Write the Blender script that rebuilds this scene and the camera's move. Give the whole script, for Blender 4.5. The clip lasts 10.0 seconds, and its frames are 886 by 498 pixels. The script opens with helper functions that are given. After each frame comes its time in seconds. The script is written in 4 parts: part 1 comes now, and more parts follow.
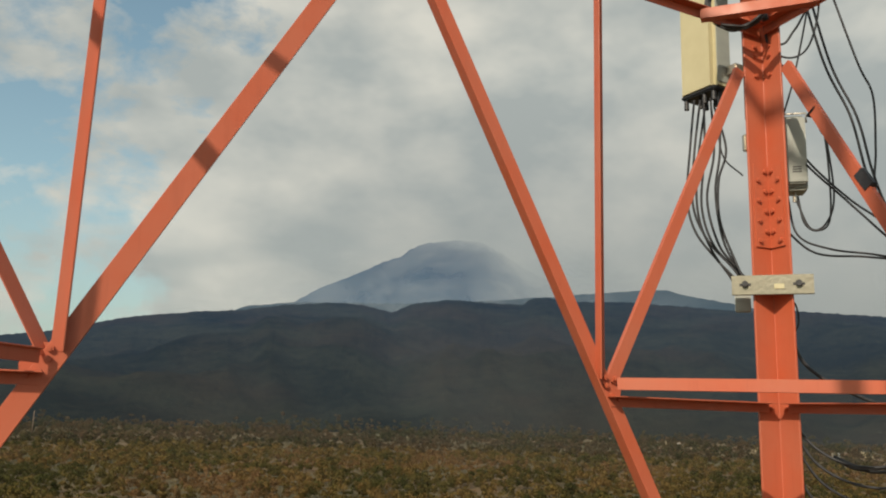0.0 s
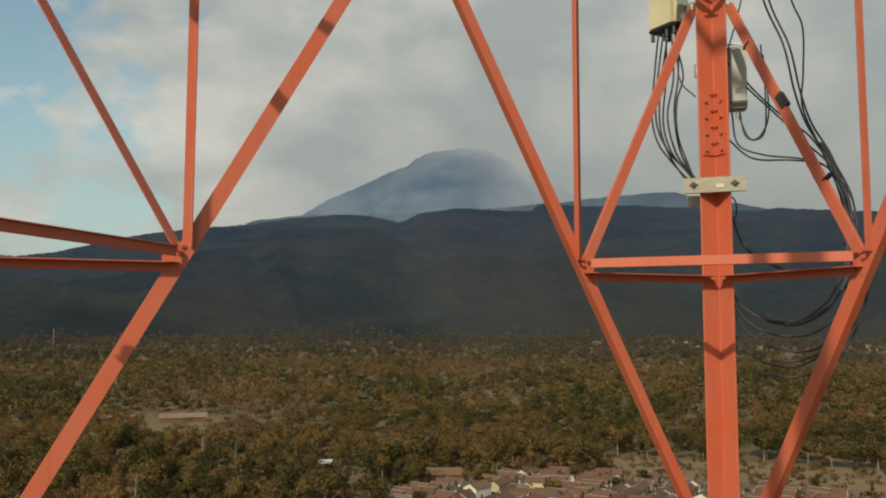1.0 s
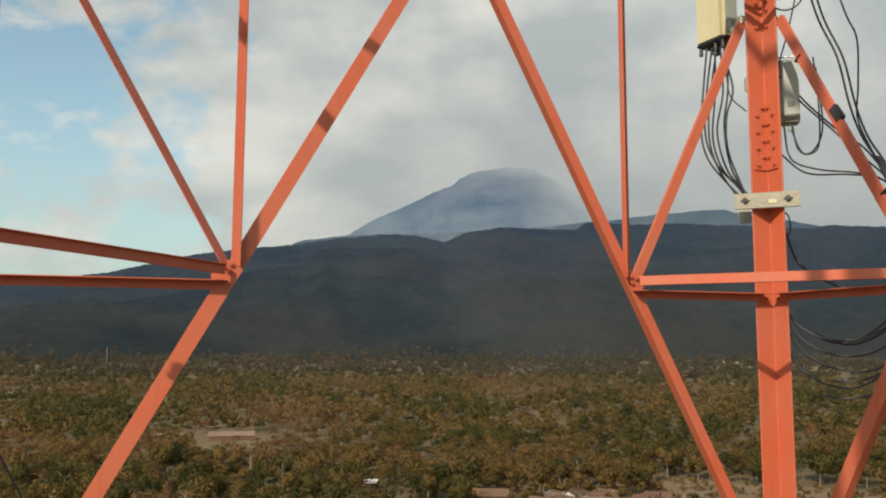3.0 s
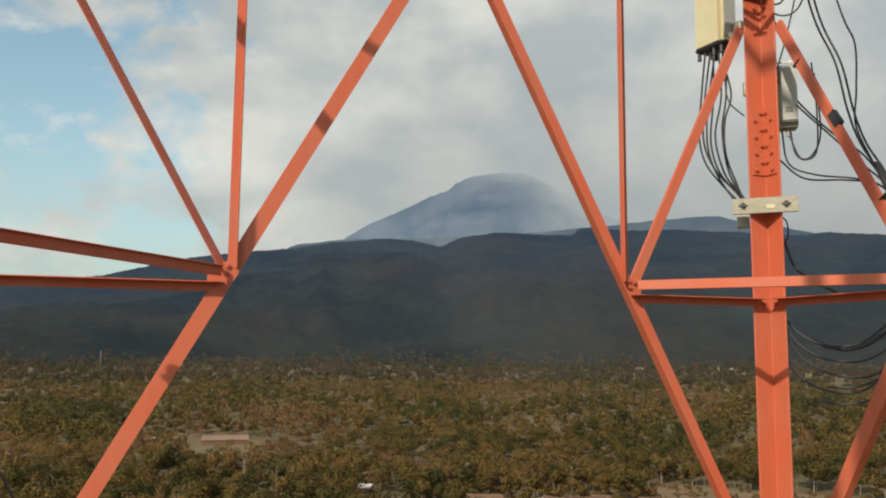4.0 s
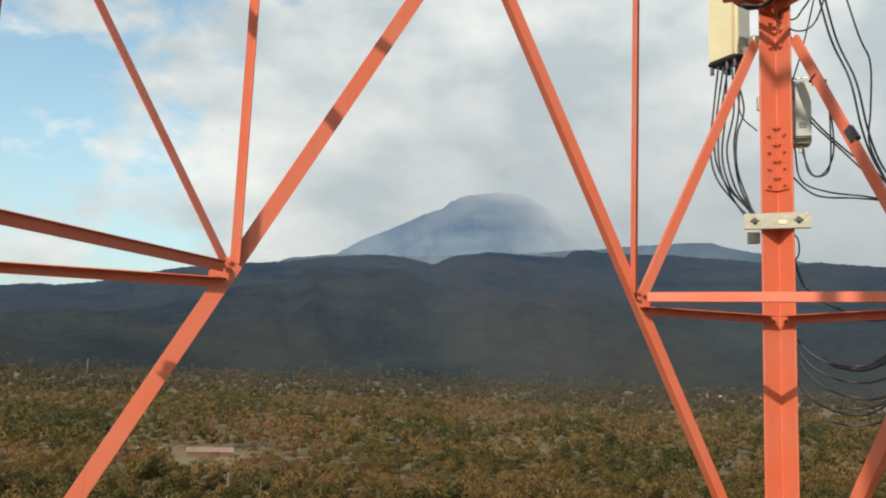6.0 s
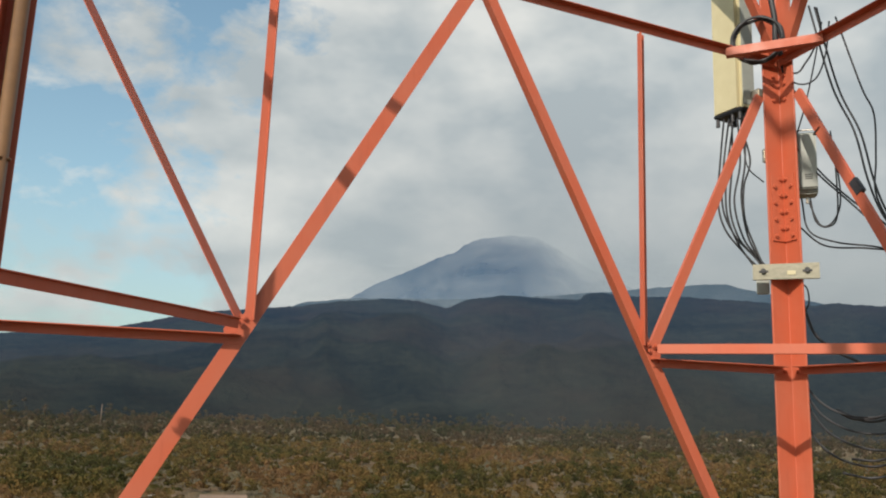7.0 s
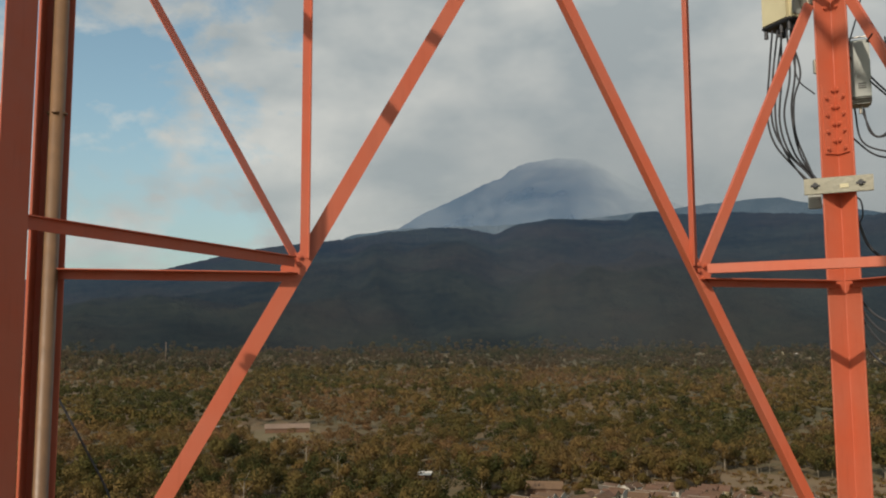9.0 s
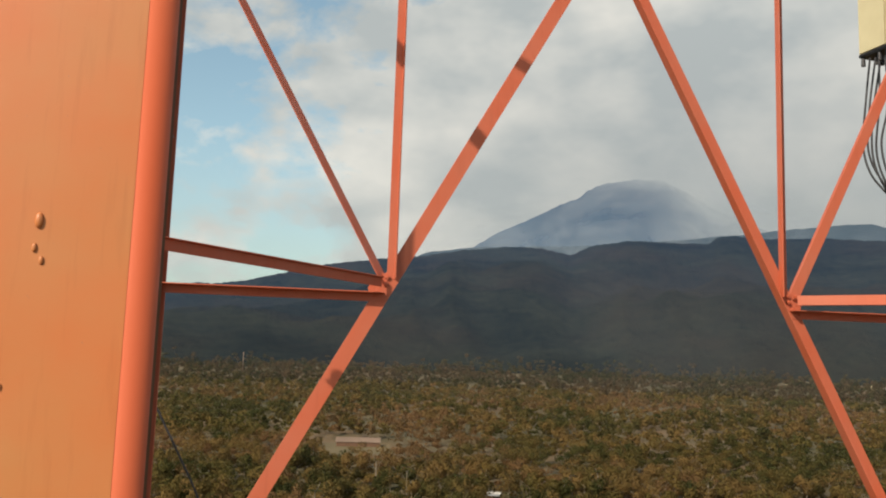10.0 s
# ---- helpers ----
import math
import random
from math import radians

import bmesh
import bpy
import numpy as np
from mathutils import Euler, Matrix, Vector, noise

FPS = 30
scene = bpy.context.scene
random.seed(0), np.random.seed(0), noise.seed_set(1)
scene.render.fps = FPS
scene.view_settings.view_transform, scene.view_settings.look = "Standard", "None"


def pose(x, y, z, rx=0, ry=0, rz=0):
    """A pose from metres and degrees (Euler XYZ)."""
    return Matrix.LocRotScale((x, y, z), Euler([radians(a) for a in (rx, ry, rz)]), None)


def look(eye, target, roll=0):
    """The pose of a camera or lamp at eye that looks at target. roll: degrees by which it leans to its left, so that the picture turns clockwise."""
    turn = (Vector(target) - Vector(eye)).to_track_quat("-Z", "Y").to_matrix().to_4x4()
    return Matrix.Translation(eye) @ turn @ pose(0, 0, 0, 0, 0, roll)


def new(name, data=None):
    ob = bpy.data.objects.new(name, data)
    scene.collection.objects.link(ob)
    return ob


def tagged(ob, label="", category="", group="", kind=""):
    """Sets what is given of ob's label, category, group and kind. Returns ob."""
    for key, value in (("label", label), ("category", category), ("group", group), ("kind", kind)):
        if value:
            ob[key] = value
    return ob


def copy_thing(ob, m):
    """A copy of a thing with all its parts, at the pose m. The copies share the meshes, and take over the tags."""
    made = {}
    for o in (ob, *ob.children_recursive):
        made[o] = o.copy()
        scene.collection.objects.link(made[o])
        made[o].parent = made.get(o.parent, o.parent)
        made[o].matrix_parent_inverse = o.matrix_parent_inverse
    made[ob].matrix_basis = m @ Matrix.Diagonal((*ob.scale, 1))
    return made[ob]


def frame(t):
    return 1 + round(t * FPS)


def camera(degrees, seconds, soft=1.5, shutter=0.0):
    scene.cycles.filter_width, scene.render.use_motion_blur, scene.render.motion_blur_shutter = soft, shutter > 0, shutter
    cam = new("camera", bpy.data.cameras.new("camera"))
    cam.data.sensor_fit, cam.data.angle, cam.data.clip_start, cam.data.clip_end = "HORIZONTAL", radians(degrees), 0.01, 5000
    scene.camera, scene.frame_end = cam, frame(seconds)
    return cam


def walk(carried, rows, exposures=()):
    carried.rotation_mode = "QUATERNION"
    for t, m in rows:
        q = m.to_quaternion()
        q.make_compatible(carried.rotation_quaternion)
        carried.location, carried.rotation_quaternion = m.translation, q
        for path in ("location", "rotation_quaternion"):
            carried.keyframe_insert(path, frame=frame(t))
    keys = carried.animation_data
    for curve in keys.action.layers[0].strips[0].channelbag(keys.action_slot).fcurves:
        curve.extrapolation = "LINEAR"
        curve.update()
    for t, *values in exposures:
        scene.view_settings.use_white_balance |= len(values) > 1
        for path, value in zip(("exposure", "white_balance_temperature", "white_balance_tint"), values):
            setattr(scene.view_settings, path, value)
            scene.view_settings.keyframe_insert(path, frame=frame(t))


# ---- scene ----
cam = camera(56.7, 10.0, soft=2.0)
PATH = [
    (0, (-1.027, -3.542, -0.139), (-0.298, -1.721, 0.253), 1.8),
    (0.3, (-1.169, -3.851, -0.211), (-0.415, -2.034, 0.151), 1.6),
    (0.5, (-1.433, -4.26, -0.267), (-0.63, -2.453, 0.033), 1.4),
    (0.7, (-1.529, -4.62, -0.311), (-0.731, -2.804, -0.051), 1.2),
    (1, (-1.54, -4.689, -0.339), (-0.812, -2.834, -0.167), 0.1),
    (1.5, (-1.537, -4.688, -0.34), (-0.83, -2.826, -0.153), 0.4),
    (2, (-1.536, -4.661, -0.357), (-0.867, -2.782, -0.213), 0.5),
    (2.5, (-1.537, -4.665, -0.346), (-0.914, -2.775, -0.151), 0.2),
    (4, (-1.543, -4.639, -0.355), (-0.91, -2.756, -0.125), 0.5),
    (4.5, (-1.562, -4.576, -0.37), (-0.904, -2.7, -0.15), 0.1),
    (5, (-1.575, -4.5, -0.407), (-0.957, -2.602, -0.288), 0.5),
    (5.5, (-1.583, -4.489, -0.427), (-0.963, -2.59, -0.336), 1.6),
    (6, (-1.584, -4.496, -0.427), (-0.937, -2.623, -0.153), 2.3),
    (6.2, (-1.596, -4.512, -0.416), (-0.976, -2.636, -0.106), 2.0),
    (7.3, (-1.6, -4.59, -0.37), (-0.993, -2.72, 0.014), 2.0),
    (7.5, (-1.612, -4.583, -0.388), (-1.035, -2.704, -0.016), 1.1),
    (8, (-1.6, -4.647, -0.36), (-1.084, -2.756, 0.037), 0.6),
    (8.5, (-1.563, -4.683, -0.319), (-1.036, -2.792, 0.063), 0.3),
    (9, (-1.624, -4.652, -0.362), (-1.118, -2.728, -0.161), -0.2),
    (9.3, (-1.643, -4.67, -0.362), (-1.225, -2.733, -0.147), 0.6),
    (9.5, (-1.661, -4.684, -0.347), (-1.278, -2.734, -0.121), 1.1),
    (10, (-1.697, -4.707, -0.342), (-1.37, -2.749, -0.099), 1.9),
]
walk(cam, [(t, look(eye, aim, roll)) for t, eye, aim, roll in PATH], exposures=[(0.0,-0.14,6650,8),(1.0,-0.22,6650,8),(1.5,0.12,6600,8),(2.5,0.1,6550,9),(4.0,0.08,6450,10),(4.5,0.06,6400,10),(5.0,0.02,6350,10),(5.5,0.28,6300,10),(6.2,0.38,6200,10),(7.5,-0.12,6150,10),(8.5,-0.12,6200,10),(9.0,-0.22,6300,10),(9.5,0.04,6450,10),(10.0,0.1,6550,11)])

SUN_BEARING, SUN_HEIGHT = 227.5, 36.0      # degrees clockwise from +y, and above the horizon
GROUND = -66.0                             # the camera stands on a tower, sixty-six metres up
rng = random.Random(7)


# ---------------------------------------------------------------- light
def nodes_of(tree):
    tree.nodes.clear()
    return tree.nodes, tree.links


def node(tree, kind, **values):
    n = tree.nodes.new(kind)
    for key, value in values.items():
        if key in n.inputs:
            n.inputs[key].default_value = value
    return n


def ramp(tree, source, stops, mode="LINEAR"):
    n = tree.nodes.new("ShaderNodeValToRGB")
    n.color_ramp.interpolation = mode
    while len(n.color_ramp.elements) < len(stops):
        n.color_ramp.elements.new(0.5)
    for e, (at, c) in zip(n.color_ramp.elements, stops):
        e.position = at
        e.color = (c, c, c, 1) if isinstance(c, (int, float)) else (*c, 1)
    tree.links.new(source, n.inputs[0])
    return n.outputs[0]


def mix(tree, factor, a, b, mode="MIX"):
    n = tree.nodes.new("ShaderNodeMix")
    n.data_type, n.blend_type = "RGBA", mode
    for socket, value in ((n.inputs[0], factor), (n.inputs[6], a), (n.inputs[7], b)):
        if isinstance(value, (int, float)):
            socket.default_value = value
        elif isinstance(value, tuple):
            socket.default_value = (*value, 1)
        else:
            tree.links.new(value, socket)
    return n.outputs[2]


def maths(tree, op, a, b=0.0):
    n = tree.nodes.new("ShaderNodeMath")
    n.operation = op
    for socket, value in zip(n.inputs, (a, b)):
        if isinstance(value, (int, float)):
            socket.default_value = value
        else:
            tree.links.new(value, socket)
    return n.outputs[0]


def noise_of(tree, vector, scale, detail=4.0, rough=0.55, distortion=0.0):
    n = node(tree, "ShaderNodeTexNoise", Scale=scale, Detail=detail, Roughness=rough, Distortion=distortion)
    tree.links.new(vector, n.inputs["Vector"])
    return n.outputs["Fac"]


def mapped(tree, vector, scale=(1, 1, 1), place=(0, 0, 0), turn=(0, 0, 0)):
    n = tree.nodes.new("ShaderNodeMapping")
    n.inputs["Scale"].default_value, n.inputs["Location"].default_value, n.inputs["Rotation"].default_value = scale, place, turn
    tree.links.new(vector, n.inputs["Vector"])
    return n.outputs[0]


world = bpy.data.worlds.new("hazy_sky")
scene.world = world
world.use_nodes = True
wt = world.node_tree
nodes_of(wt)
sky = wt.nodes.new("ShaderNodeTexSky")
sky.sky_type, sky.sun_disc = "NISHITA", False
sky.sun_elevation, sky.sun_rotation = radians(SUN_HEIGHT), radians(SUN_BEARING)
sky.air_density, sky.dust_density, sky.altitude = 1.0, 2.5, 500
way = wt.nodes.new("ShaderNodeTexCoord").outputs["Generated"]
parts_of_way = wt.nodes.new("ShaderNodeSeparateXYZ")
wt.links.new(way, parts_of_way.inputs[0])
clear = mix(wt, 1.0, sky.outputs[0], (0.166, 0.182, 0.150), "MULTIPLY")
# cumulus: broad banks broken by finer puffs, smoke haze low down and towards the mountain
stretched = mapped(wt, way, scale=(1, 1, 1.7))
bank = noise_of(wt, stretched, 4.2, 6.0, 0.58, 0.3)
puff = noise_of(wt, stretched, 13.0, 5.0, 0.6, 0.2)
body = maths(wt, "ADD", maths(wt, "MULTIPLY", bank, 0.66), maths(wt, "MULTIPLY", puff, 0.34))
# towards the smoke column the sky is covered, away from it the blue opens
cover = wt.nodes.new("ShaderNodeVectorMath")
cover.operation = "DOT_PRODUCT"
wt.links.new(way, cover.inputs[0])
cover.inputs[1].default_value = (0.62, 0.76, 0.2)
covered = ramp(wt, cover.outputs["Value"], [(0.78, 0.0), (0.93, 0.30)])
cloud = ramp(wt, maths(wt, "ADD", body, covered), [(0.475, 0.0), (0.575, 1.0)])
shade = ramp(wt, noise_of(wt, stretched, 6.0, 4.0, 0.5), [(0.36, (0.45, 0.48, 0.465)), (0.63, (0.78, 0.755, 0.675))])
low = ramp(wt, parts_of_way.outputs["Z"], [(0.0, 1.0), (0.25, 0.25), (0.6, 0.0)])
# the smoke greys the cloud low down round the mountain
shade = mix(wt, maths(wt, "MULTIPLY", ramp(wt, cover.outputs["Value"], [(0.80, 0.0), (0.97, 0.9)]), ramp(wt, parts_of_way.outputs["Z"], [(0.12, 1.0), (0.40, 0.0)])), shade, (0.315, 0.325, 0.318))
hazed = mix(wt, maths(wt, "MULTIPLY", low, 0.75), clear, (0.45, 0.52, 0.50))
final = mix(wt, maths(wt, "MULTIPLY", cloud, 0.92), hazed, shade)
background = wt.nodes.new("ShaderNodeBackground")
wt.links.new(final, background.inputs[0])
background.inputs[1].default_value = 1.0
wt.links.new(background.outputs[0], wt.nodes.new("ShaderNodeOutputWorld").inputs[0])

sun = new("sun", bpy.data.lights.new("sun", "SUN"))
sun.data.energy, sun.data.angle, sun.data.color = 4.6, radians(0.6), (1.0, 0.86, 0.70)
to_sun = Vector((math.sin(radians(SUN_BEARING)) * math.cos(radians(SUN_HEIGHT)),
                 math.cos(radians(SUN_BEARING)) * math.cos(radians(SUN_HEIGHT)), math.sin(radians(SUN_HEIGHT))))
sun.matrix_world = look(to_sun * 100, (0, 0, 0))


# ---------------------------------------------------------------- materials
def material(name, rough=0.6, metal=0.0):
    m = bpy.data.materials.new(name)
    m.use_nodes = True
    tree = m.node_tree
    nodes_of(tree)
    shader = node(tree, "ShaderNodeBsdfPrincipled", Roughness=rough, Metallic=metal)
    tree.links.new(shader.outputs[0], tree.nodes.new("ShaderNodeOutputMaterial").inputs[0])
    return m, tree, shader, tree.nodes.new("ShaderNodeTexCoord").outputs["Object"]


def bump(tree, shader, height, strength, distance):
    n = node(tree, "ShaderNodeBump", Strength=strength, Distance=distance)
    tree.links.new(height, n.inputs["Height"])
    tree.links.new(n.outputs[0], shader.inputs["Normal"])


def random_of(tree):
    return tree.nodes.new("ShaderNodeObjectInfo").outputs["Random"]


def paint(name, colour, worn, rough=0.5, scale=1.0):
    """Brushed paint on steel: slight fading, dirt streaks down the member, fine chips."""
    m, tree, shader, at = material(name, rough)
    fade = ramp(tree, noise_of(tree, at, 2.2 * scale, 4), [(0.3, 0.0), (0.75, 1.0)])
    base = mix(tree, fade, colour, worn)
    streak = ramp(tree, noise_of(tree, mapped(tree, at, (14, 14, 1.2)), 3.0 * scale, 4), [(0.55, 0.0), (0.8, 0.22)])
    base = mix(tree, streak, base, tuple(c * 0.45 for c in colour))
    chips = ramp(tree, noise_of(tree, at, 38.0 * scale, 3), [(0.73, 0.0), (0.78, 0.35)])
    base = mix(tree, chips, base, (0.20, 0.13, 0.10))
    tree.links.new(base, shader.inputs["Base Color"])
    tree.links.new(ramp(tree, noise_of(tree, at, 9.0, 3), [(0.3, rough - 0.1), (0.7, rough + 0.15)]), shader.inputs["Roughness"])
    bump(tree, shader, noise_of(tree, at, 30.0, 3), 0.06, 0.004)
    return m


def plain(name, a, b, rough=0.6, metal=0.0, scale=8.0, relief=0.15):
    m, tree, shader, at = material(name, rough, metal)
    coarse = noise_of(tree, at, scale * 0.25, 3)
    fine = noise_of(tree, at, scale * 3, 4)
    both = maths(tree, "ADD", maths(tree, "MULTIPLY", coarse, 0.6), maths(tree, "MULTIPLY", fine, 0.4))
    tree.links.new(mix(tree, ramp(tree, both, [(0.35, 0.0), (0.65, 1.0)]), a, b), shader.inputs["Base Color"])
    bump(tree, shader, fine, relief, 0.02)
    return m


ORANGE = paint("orange_tower_paint", (0.46, 0.092, 0.038), (0.43, 0.122, 0.068))
OCHRE = paint("sunbleached_orange_paint", (0.53, 0.144, 0.039), (0.468, 0.195, 0.0663), 0.42, 6.0)
EDGE = paint("deep_orange_paint", (0.52, 0.088, 0.026), (0.48, 0.115, 0.045), 0.7)
PIPE = plain("weathered_tan_pipe_and_flange_shade", (0.192, 0.108, 0.052), (0.132, 0.076, 0.04), 0.45, scale=5)
GALVANISED = plain("galvanised_steel", (0.272, 0.256, 0.196), (0.2, 0.192, 0.148), 0.5, 0.35, 12)
BLACK = plain("black_cable_sheath", (0.015, 0.015, 0.018), (0.03, 0.03, 0.034), 0.55, scale=20)
RADOME = plain("yellowed_radome", (0.528, 0.48, 0.304), (0.456, 0.408, 0.248), 0.42, scale=3, relief=0.05)
GREYBOX = plain("grey_powder_coat", (0.34, 0.357, 0.323), (0.281, 0.297, 0.272), 0.5, scale=5, relief=0.05)
SILVER = plain("bare_connector_metal", (0.55, 0.5, 0.42), (0.4, 0.36, 0.3), 0.35, 0.8, 30)


# ---------------------------------------------------------------- mesh helpers
def mesh_object(name, verts, faces, mat, parent=None, label="", smooth=False):
    me = bpy.data.meshes.new(name)
    me.from_pydata([tuple(v) for v in verts], [], faces)
    me.materials.append(mat)
    if smooth:
        me.polygons.foreach_set("use_smooth", [True] * len(me.polygons))
    me.update()
    ob = new(name, me)
    ob.parent = parent
    return tagged(ob, label)


def part(name, bm, mat, parent=None, label="", smooth=False):
    me = bpy.data.meshes.new(name)
    bmesh.ops.recalc_face_normals(bm, faces=bm.faces)
    bm.to_mesh(me)
    bm.free()
    me.materials.append(mat)
    if smooth:
        me.polygons.foreach_set("use_smooth", [True] * len(me.polygons))
    ob = new(name, me)
    ob.parent = parent
    return tagged(ob, label)


def box_mesh(size, at=(0, 0, 0), turn=None, bevel=0.0, segments=2):
    bm = bmesh.new()
    bmesh.ops.create_cube(bm, size=1.0)
    bmesh.ops.scale(bm, vec=size, verts=bm.verts)
    if bevel:
        bmesh.ops.bevel(bm, geom=bm.edges[:], offset=bevel, segments=segments, affect="EDGES")
    if turn:
        bmesh.ops.transform(bm, matrix=turn, verts=bm.verts)
    bmesh.ops.translate(bm, vec=at, verts=bm.verts)
    return bm


def angle_iron(name, a, b, u, v, wide, thick, mat, parent, label="", other=None):
    """An L section from a to b: its heel runs along a-b, its two flanges point along u and v."""
    a, b = Vector(a), Vector(b)
    d = (b - a).normalized()
    u = Vector(u)
    u = (u - d * u.dot(d)).normalized()
    v = Vector(v)
    v = (v - d * v.dot(d) - u * v.dot(u)).normalized()
    w, k, t, r = wide, other or wide, thick, thick * 0.18
    section = [(0, 0), (w - r, 0), (w, r), (w, t - r), (w - r, t), (t + r, t), (t, t + r), (t, k - r), (t - r, k), (r, k), (0, k - r)]
    n = len(section)
    verts = [p + u * x + v * y for p in (a, b) for x, y in section]
    faces = [(i, (i + 1) % n, n + (i + 1) % n, n + i) for i in range(n)]
    faces += [tuple(range(n - 1, -1, -1)), tuple(range(n, 2 * n))]
    if u.cross(v).dot(d) < 0:
        faces = [f[::-1] for f in faces]
    return mesh_object(name, verts, faces, mat, parent, label)


def tube(name, points, radius, mat, parent=None, label="", sides=8, smooth_curve=True):
    """A round cable or pipe through the points, as a mesh."""
    pts = [Vector(p) for p in points]
    if smooth_curve and len(pts) > 2:
        ext = [pts[0] * 2 - pts[1]] + pts + [pts[-1] * 2 - pts[-2]]
        out = []
        for i in range(1, len(ext) - 2):
            p0, p1, p2, p3 = ext[i - 1:i + 3]
            for s in range(7):
                q = s / 7
                out.append(0.5 * (2 * p1 + (p2 - p0) * q + (2 * p0 - 5 * p1 + 4 * p2 - p3) * q * q + (3 * p1 - p0 - 3 * p2 + p3) * q ** 3))
        pts = out + [pts[-1]]
    verts, faces = [], []
    side = None
    for i, p in enumerate(pts):
        d = (pts[min(i + 1, len(pts) - 1)] - pts[max(i - 1, 0)]).normalized()
        side = (side - d * side.dot(d)) if side else d.orthogonal()
        side.normalize()
        up = d.cross(side)
        verts += [p + (side * math.cos(k * math.tau / sides) + up * math.sin(k * math.tau / sides)) * radius for k in range(sides)]
    for i in range(len(pts) - 1):
        for k in range(sides):
            j = (k + 1) % sides
            faces.append((i * sides + k, i * sides + j, (i + 1) * sides + j, (i + 1) * sides + k))
    faces += [tuple(range(sides - 1, -1, -1)), tuple(range((len(pts) - 1) * sides, len(pts) * sides))]
    return mesh_object(name, verts, faces, mat, parent, label, True)


# ---------------------------------------------------------------- the lattice tower
W, D, H = 2.5, 2.7, 2.17                   # half the tower's width and depth, half a panel's height
MIDDLE = -0.1                              # the tower's axis is at x = MIDDLE, y = -D
RISE = 0.12                                # how far the front beam's middle stands over its ends
SLOPE = 1.79                              # rise of the main diagonals
tower = tagged(new("lattice_tower"), "tall orange-painted square lattice tower of bolted steel angles", "tower")
tower.location = (MIDDLE, -D, GROUND)
bpy.context.view_layer.update()


def hold(ob):
    """Keep the place of a part that was built in world coordinates."""
    ob.matrix_parent_inverse = Matrix.Translation(-tower.location)
    return ob


def face_frame(k):
    """Face k: a point (x along the face, d inwards, z) to the world. Face 0 looks to +y, face 1 to +x."""
    turn = Matrix.Rotation(-k * math.pi / 2, 4, "Z")
    base = Matrix.Translation((MIDDLE, -D, 0)) @ turn
    reach = W if k % 2 else D

    def to(x, d, z):
        return base @ Vector((x, reach - d, z))

    def way(x, d, z):
        return turn.to_3x3() @ Vector((x, -d, z))
    return to, way


def brace(name, to, way, a, b, u, v, wide, thick=0.006, other=None, centred=False):
    a, b, u, v = to(*a), to(*b), way(*u), way(*v)
    if centred:
        d = (b - a).normalized()
        off = (u - d * u.dot(d)).normalized() * wide / 2
        a, b = a - off, b - off
    return hold(angle_iron(name, a, b, u, v, wide, thick, ORANGE, tower, other=other))


TOP = 3                                    # panels above the one with the camera
LEVELS = 14                                # panels below it
for cx, cy in ((1, 0), (-1, 0), (-1, -1), (1, -1)):
    x, y = MIDDLE + cx * W, (0 if cy == 0 else -2 * D)
    hold(angle_iron("leg", (x, y, GROUND), (x, y, H * (2 * TOP + 1)), (-cx, 0, 0), (0, -1 if cy == 0 else 1, 0), 0.15, 0.014, ORANGE, tower))

